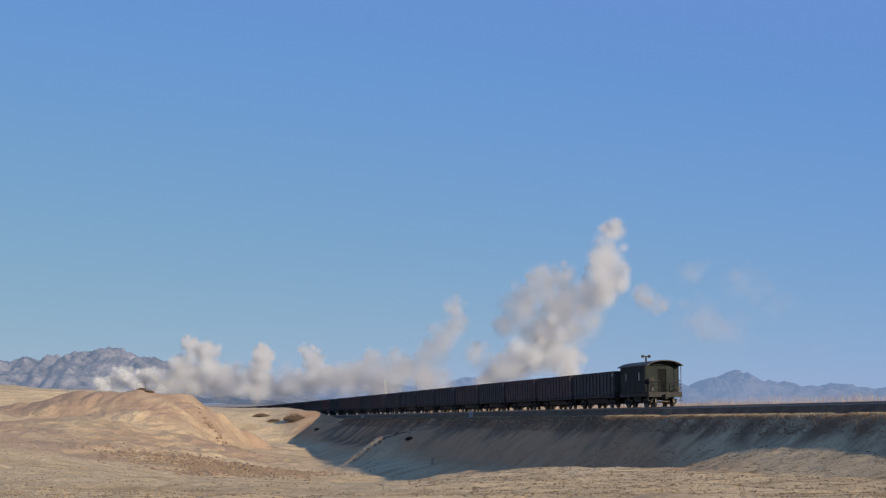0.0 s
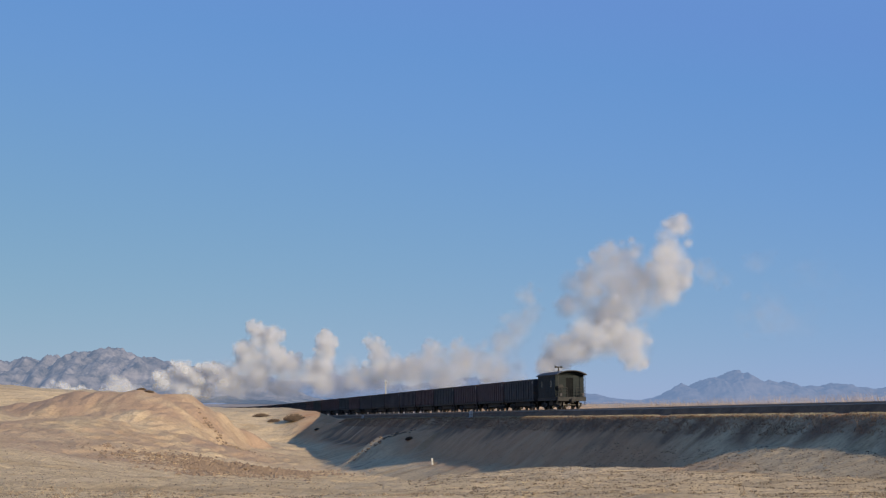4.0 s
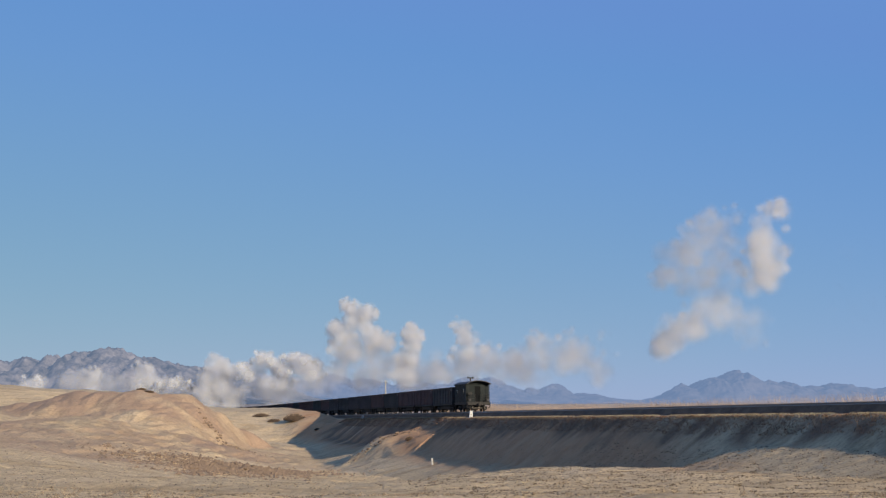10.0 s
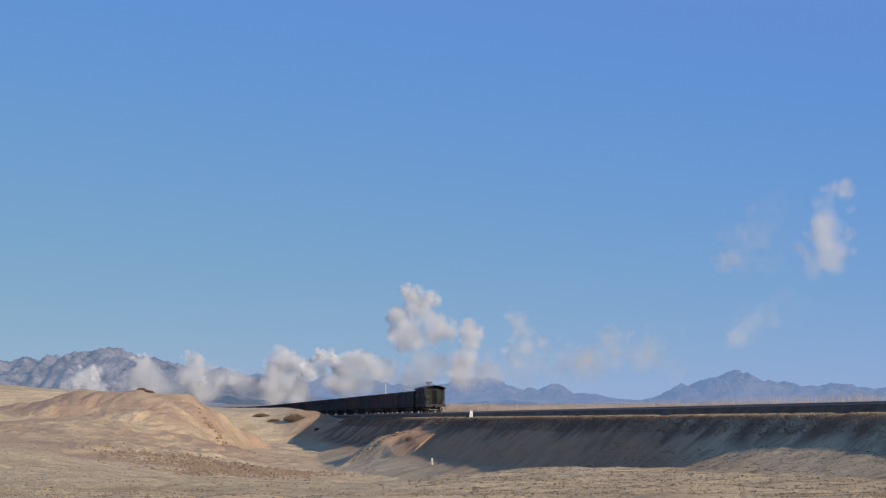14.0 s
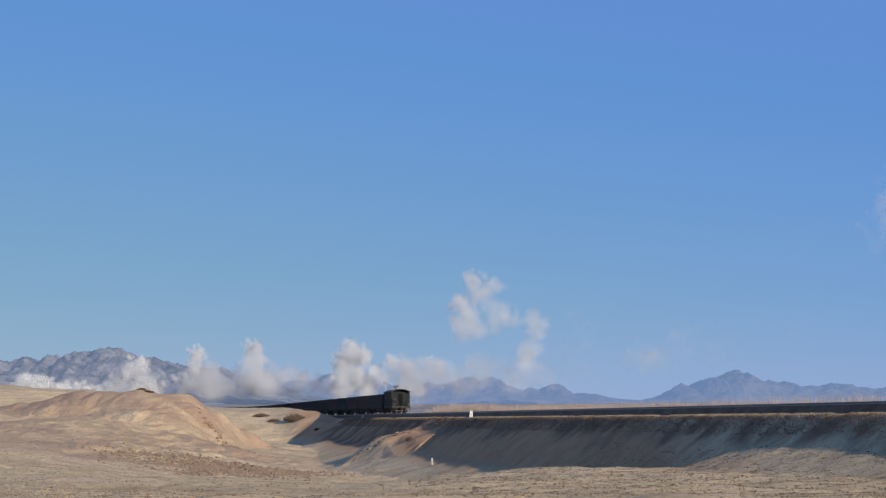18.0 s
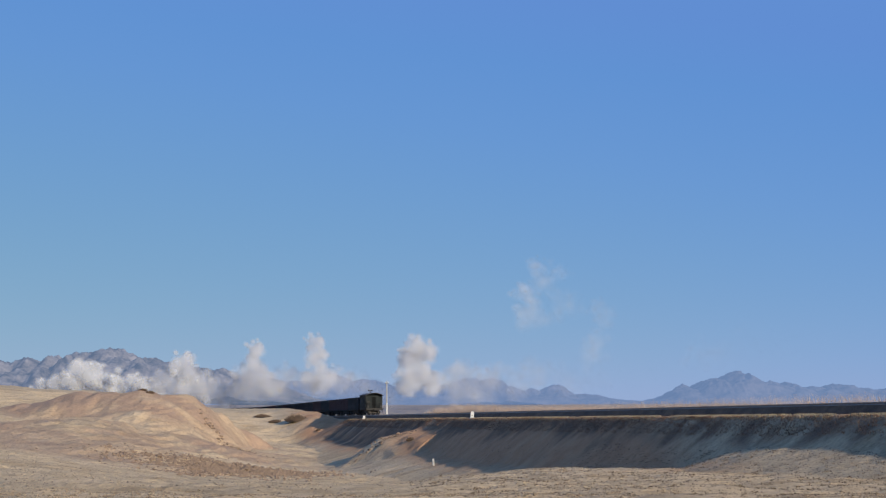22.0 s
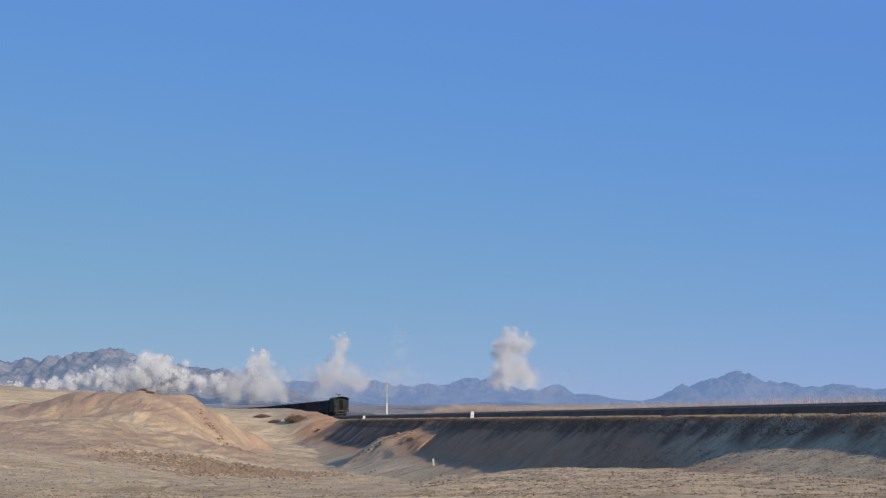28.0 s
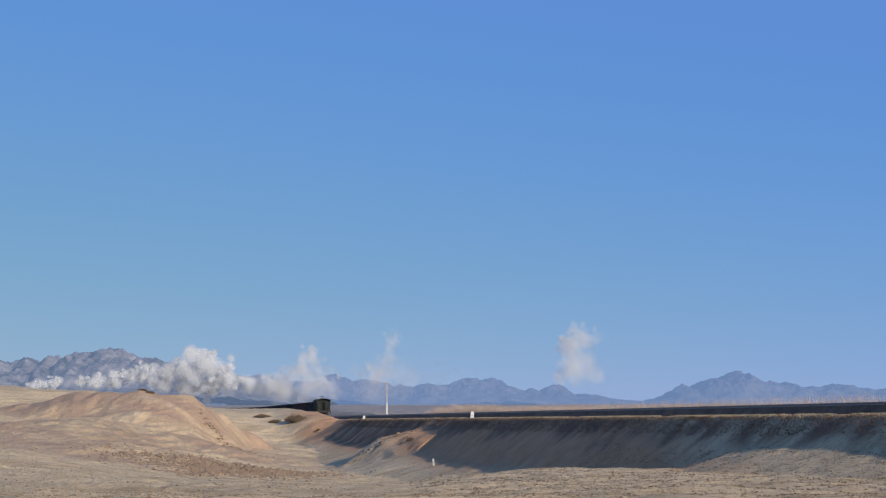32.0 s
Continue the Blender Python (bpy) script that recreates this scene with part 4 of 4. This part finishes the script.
CARS = [(brake_van(), VAN_S)]
PAINTS = (
    (CAR_GREEN, "dusty green-black steel gondola wagon on bogies"),
    (CAR_RED, "rust-red steel gondola wagon on bogies"),
    (CAR_BLACK, "sooty black steel gondola wagon on bogies"),
)
proto = [gondola(*p) for p in PAINTS]
order = [0, 1, 1, 0, 1, 2, 2, 0, 2, 1]
for k in range(WAGONS):
    kind = order[k % 10]
    if proto[kind] is not None and k < 6 and kind not in order[:k]:
        car = proto[kind]
    else:
        car = copy_thing(proto[kind], Matrix())
    CARS.append((car, PITCH * (k + 0.5)))
for k, (car, s) in enumerate(CARS[1:]):
    for y in (-4.35, 4.35):
        add_bogie(car, y, k < 2)


def on_track(s, base=RAIL):
    x, y, g = track(s)
    return Matrix.Translation((x, y, base)) @ Matrix.Rotation(g, 4, "Z")


# ---------------------------------------------------------------- steam and smoke
PLUME_Y = 520.0

def puff_mesh(name, seed):
    """A lumpy flattened billow, one unit in radius."""
    bm = bm_new()
    bmesh.ops.create_icosphere(bm, subdivisions=4, radius=1.0)
    off = Vector((seed * 7.1, seed * 3.3, seed * 1.7))
    for v in bm.verts:
        d = v.co.normalized()
        r = 0.96 + 0.16 * noise.noise(d * 1.5 + off) + 0.14 * (0.5 - abs(noise.noise(d * 2.8 + off * 2))) + 0.05 * noise.noise(d * 6 + off)
        v.co = Vector((d.x * r, d.y * r * 0.65, d.z * r))
    me = bpy.data.meshes.new(name)
    bm.to_mesh(me)
    bm.free()
    me.polygons.foreach_set("use_smooth", [True] * len(me.polygons))
    return me


PUFFS = [puff_mesh("billow", k + 1) for k in range(6)]
CLOUDS = []
#         density, rim's outer and inner radius, raggedness, colour, light let through
KINDS = {"young": (0.44, 0.95, 0.22, 0.75, (0.54, 0.54, 0.55), 0.45),
         "fresh": (0.36, 0.95, 0.10, 0.75, (0.51, 0.51, 0.53), 0.45),
         "soft": (0.18, 0.95, 0.0, 0.75, (0.43, 0.435, 0.47), 0.45),
         "thin": (0.05, 0.95, 0.0, 1.1, (0.46, 0.43, 0.45), 0.45)}


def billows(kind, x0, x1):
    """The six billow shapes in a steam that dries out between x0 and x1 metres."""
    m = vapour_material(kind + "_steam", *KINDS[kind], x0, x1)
    made = []
    for me in PUFFS:
        c = me.copy()
        c.materials.append(m)
        made.append(c)
    return made


def cloud(words, heart, rind, rows, lobes, spread, dries, seed):
    """A drifting cloud: rows of (seconds, x, z) of its heart; lobes of (across, up, radius) about it, each a core with billows round it.
    heart, rind: the steam of the cores and of the outer billows. The billows loosen by the factor spread and roll slowly."""
    rnd = random.Random(seed)
    ob = tagged(new("steam_cloud"), words, "steam cloud", "steam of the train")
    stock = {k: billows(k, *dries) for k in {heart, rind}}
    made = []

    def puff(kind, p, sc, turn):
        w = part("billow", rnd.choice(stock[kind]), None, ob)
        w.scale = (sc * rnd.uniform(0.9, 1.2), sc, sc * rnd.uniform(0.9, 1.1))
        r0 = (rnd.uniform(-15, 15), rnd.uniform(0, 360), rnd.uniform(-20, 20))
        dr = (rnd.uniform(-10, 10), rnd.uniform(-turn, turn), rnd.uniform(-20, 20))
        made.append((w, p, r0, dr, rnd.uniform(0.8, 1.2)))

    for x, z, r in lobes:
        for k in range(2):
            puff(heart, Vector((x + rnd.gauss(0, 0.1) * r, rnd.uniform(-3, 3) * r, z)), r * rnd.uniform(0.95, 1.15), 30)
        for k in range(7):
            a = rnd.uniform(0, 2 * math.pi)
            d = r * rnd.uniform(0.3, 0.6)
            puff((heart, rind)[k % 2], Vector((x + math.cos(a) * d, rnd.uniform(-3.5, 3.5) * r, z + math.sin(a) * d)), r * rnd.uniform(0.5, 0.8), 50)
        for k in range(6):
            # knobs, most of them on the crown
            a = rnd.gauss(math.pi / 2, 1.1)
            d = r * rnd.uniform(0.65, 0.9)
            puff((heart, rind)[k % 2], Vector((x + math.cos(a) * d, rnd.uniform(-3.5, 3.5) * r, z + math.sin(a) * d)), r * rnd.uniform(0.25, 0.46), 60)
    CLOUDS.append((ob, rows, made, spread))
    return ob


WHITE = "dense white steam billow drifting over the line"
GREY = "soft grey-white steam cloud thinning in the wind"
WISP = "faint pinkish wisp of thinning steam"


def bank_of(wide, n, r, seed):
    """Lobes of a long low bank of steam."""
    rnd = random.Random(seed)
    return [(wide * (2 * k / (n - 1) - 1) + rnd.gauss(0, 1), rnd.uniform(-0.5, 0.3) * r, r * rnd.uniform(0.75, 1.2)) for k in range(n)]


def drift(*rows):
    """Rows of (seconds, metres across, metres up) of a cloud's heart."""
    return [(t, x, z) for t, x, z in rows]


cloud(GREY, "fresh", "soft", drift((0, 52.9, 53.7), (6, 83.5, 55.6), (13, 119.6, 63.0), (19, 150.5, 73.5), (32, 217.1, 86.1)),
      [(0, 4, 6.5), (0.5, 11, 4.5), (4, -2, 5), (-2, -8, 5), (-4, -2, 5)], 1.3, (95, 178), 1)
cloud(GREY, "soft", "soft", drift((0, 32.6, 42.2), (6, 64.1, 52.1), (13, 101.5, 62.8), (19, 133.1, 69.1), (32, 188.3, 78.9)),
      [(-9, 0, 6.5), (-2, 3, 6.5), (4, -2, 7), (-12, -6, 5), (8, 4, 6), (-4, -7, 6), (-2, 9, 4.5), (5, 9, 5)], 1.4, (72, 130), 2)
cloud(GREY, "fresh", "soft", drift((0, 31.3, 26.6), (6, 62.3, 34.9), (13, 107.5, 41.5), (19, 138.1, 45.1), (32, 202.9, 54.1)),
      [(0, 0, 7), (7, -2, 6), (-8, -2, 7), (3, 6, 6), (-13, -5, 6), (10, -7, 4), (-16, -9, 5)], 1.3, (62, 130), 3)
cloud(GREY, "soft", "soft", drift((0, 44.3, 37.5), (6, 73.1, 46.7), (13, 109.1, 51.1), (32, 197.3, 68.1)),
      [(0, 0, 7), (-8, 3, 6), (-4, -6, 6), (3, 7, 6)], 1.5, (50, 112), 4)
cloud(WISP, "soft", "thin", drift((0, 5.6, 29.9), (6, 41.0, 34.4), (13, 80.5, 38.2), (32, 182.9, 49.3)),
      [(-2, 12, 4.5), (-1, 7, 4), (-5, 3, 5.5), (-9, -2, 6), (-12, -8, 6), (-8, -13, 7), (5, -3, 5)], 1.4, (8, 66), 5)
cloud(WISP, "thin", "thin", drift((0, 92.9, 42.9), (6, 125.3, 46.5), (13, 161.3, 50.1), (32, 255.0, 64.5)),
      [(-12.6, 10.8, 4.5), (2, 7, 5.5), (8, 3, 5), (14, -1, 5), (-13, -3, 6), (-9, -8, 6), (-3, -10, 7), (27, -12, 6), (45, -11, 5)], 1.5, (70, 165), 6)
cloud(WISP, "soft", "thin", drift((0, 65.9, 43.6), (6, 96.0, 55.0), (13, 130.9, 62.1), (32, 218.9, 80.7)),
      [(0, 0, 4.2), (4, -1, 3), (-3, 3, 3)], 1.5, (60, 118), 7)
cloud(GREY, "soft", "soft", drift((0, -16.9, 20.9), (6, 12.9, 24.1), (13, 54.2, 25.5), (32, 150.5, 32.5)),
      [(0, 0, 6), (-8, 0, 6), (7, 1, 6), (-13, -1, 5), (3, 3, 5), (-5, 4, 4), (11, -3, 5)], 1.8, (25, 122), 8)
cloud(GREY, "soft", "fresh", drift((0, -40.7, 22.7), (6, -10.3, 26.6), (13, 20.9, 31.9), (19, 49.7, 34.1), (32, 114.5, 41.3)),
      [(0, 2, 4), (-2, 5, 3.2), (3, -2, 4), (-1, -4, 5), (6, -3, 4)], 1.4, (0, 66), 9)
cloud(WHITE, "fresh", "fresh", drift((0, -58.3, 22.7), (6, -28.6, 28.1), (13, 2.9, 29.0), (20, 39.0, 34.0), (32, 98.3, 42.9)),
      [(0, 5, 3), (1, 1, 3.5), (0, -3, 4), (-1, -7, 5), (2.5, 4, 2.5)], 1.4, (-15, 92), 10)
cloud(WHITE, "fresh", "fresh", drift((0, -77.8, 23.1), (6, -47.2, 29.9), (13, -13.0, 37.1), (20, 22.0, 44.0), (28, 62.3, 51.9), (32, 82.1, 55.5)),
      [(0, 4, 4.5), (-2, 7, 3), (3, 5, 3.5), (-5, 0, 4), (4, -2, 5), (-3, -5, 6), (8, -3, 4)], 1.4, (-20, 74), 11)
cloud(WHITE, "fresh", "young", drift((0, -97.0, 18.3), (6, -69.1, 21.0), (13, -36.9, 23.4), (20, 2.5, 20.5), (25, 28.0, 19.5), (32, 65.9, 19.7)),
      [(0, 0, 4), (-5, 2, 3.5), (5, 1, 4), (9, -1, 4), (-9, -1, 4), (0, -4, 5)], 1.4, (-48, 60), 12)
cloud(WHITE, "fresh", "fresh", drift((0, -130.4, 7.8), (6, -90.7, 15.3), (9, -76.3, 18.7), (13, -56.2, 21.4), (20, -18.9, 24.7), (25, 5.6, 26.5), (29, 26.3, 28.0), (32, 42.1, 29.2)),
      [(0, 3, 4.2), (-2.5, 1, 3.5), (3, 2, 3.5), (0, -3, 5), (-2, -7, 4.5), (4, -7, 4.5)], 1.15, (15, 90), 13)
cloud(WHITE, "fresh", "fresh", drift((0, -152.0, 6.9), (6, -110.6, 13.9), (9, -98.9, 16.6), (13, -84.0, 19.4), (20, -51.0, 25.0), (25, -27.5, 26.0), (29, -10.0, 27.5), (32, 2.9, 28.8)),
      [(0, 4, 3), (1, 0, 3.5), (-1, -5, 4), (3, -5, 4)], 1.4, (-48, 8), 14)
cloud(WHITE, "fresh", "fresh", drift((0, -168.2, 6.9), (9, -114.2, 14.9), (13, -98.4, 18.7), (20, -68.5, 23.0), (25, -45.7, 24.5), (29, -28.0, 25.7), (32, -16.1, 26.5)),
      [(0, 4, 2.8), (-1, 0, 3.2), (1, -4, 4), (-4, -4, 3.5), (4, -6, 3.5)], 1.3, (-45, 16), 15)
cloud(WHITE, "fresh", "young", drift((0, -180.8, 6.9), (13, -116.2, 15.3), (20, -89.4, 19.8), (25, -70.9, 20.5), (29, -54.0, 21.0), (32, -42.5, 21.7)),
      [(0, 3, 3.8), (2, 0, 4.2), (-4, -1, 3.6), (0, -4, 5), (-7, -4, 4), (6, -4, 4)], 1.3, (-68, 5), 16)
cloud(WHITE, "young", "young", drift((0, -200.6, 6.9), (13, -137.6, 7.8), (20, -113.0, 17.6), (25, -90.5, 18.2), (29, -74.0, 18.0), (32, -62.3, 17.7)),
      [(0, 0, 3), (-6, 1, 2.8), (6, 0, 3), (10, -1, 3), (-10, -1, 3)], 1.2, (-75, 0), 17)
cloud(WHITE, "young", "young", drift((0, -216.8, 6.9), (13, -152.0, 6.9), (20, -123.3, 17.6), (25, -104.0, 19.4), (29, -90.4, 21.4), (32, -79.6, 22.4)),
      [(0, 2.5, 4.0), (-4, -0.5, 3.4), (5, 1, 4), (8, -2, 3.8), (-7, -3, 4), (0, -3, 5)], 1.3, (-66, 22), 18)
cloud(WHITE, "young", "young", drift((0, -231.2, 6.9), (20, -138.4, 7.8), (25, -125.0, 16.9), (29, -114.0, 18.2), (32, -103.1, 19.3)),
      [(0, 0, 2.7), (-4, -0.5, 2.4), (4, 1, 2.7), (7, 1.5, 2.8), (-8, -1, 2)], 1.3, (-80, 20), 19)
cloud(WHITE, "young", "young", drift((0, -267.2, 6.9), (23, -154.0, 6.9), (29, -136.0, 17.0), (32, -126.4, 17.4)),
      [(0, 0, 1.8), (2.6, 0.8, 1.8), (-3, 0, 1.8)], 1.2, (-87, 3), 20)
cloud(GREY, "soft", "soft", drift((0, -51.1, 17.1), (6, -22.3, 19.3), (13, 6.5, 20.8), (19, 31.7, 19.0), (32, 89.3, 17.7)), bank_of(34, 11, 6.4, 3), 1.2, (-12, 78), 21)
cloud(GREY, "soft", "soft", drift((0, -152.0, 7.8), (6, -107.0, 11.4), (9, -88.9, 14.0), (16, -49.3, 16.8), (23, -22.3, 17.2), (32, 13.7, 17.2)), bank_of(28, 9, 5.6, 5), 1.2, (-60, 42), 22)
cloud(GREY, "soft", "soft", drift((0, -213.2, 6.9), (16, -130.4, 8.6), (23, -81.7, 15.0), (28, -60.1, 16.6), (32, -43.9, 17.0)), bank_of(20, 7, 4.4, 7), 1.2, (-76, 18), 23)
cloud(WHITE, "young", "young", drift((0, -141.2, 7.8), (6, -101.6, 17.0), (9, -87.1, 17.7), (13, -68.0, 18.6), (19, -42.7, 19.1), (32, 11.9, 19.5)), bank_of(11, 6, 2.3, 9), 1.3, (-84, -22), 24)


# ---------------------------------------------------------------- what moves
def motions():
    for car, s in CARS:
        walk(car, [(t, on_track(s + SPEED * t)) for t in (0, 4, 8, 12, 16, 20, 24, 28, 32)])
    per = SPEED / 0.42
    for w, k in TURNING:
        walk(w, [(0.08 * j, pose(0, k, 0.42) @ Matrix.Rotation(-per * 0.08 * j, 4, "X")) for j in range(401)])
    for ob, rows, pieces, spread in CLOUDS:
        walk(ob, [(t, pose(x, PLUME_Y, z)) for t, x, z in rows])
        for w, p, r0, dr, own in pieces:
            walk(w, [(t, pose(*(p * (1 + (spread - 1) * own * t / 32)), *[a + b * t / 32 for a, b in zip(r0, dr)])) for t in (0, 16, 32)])


motions()
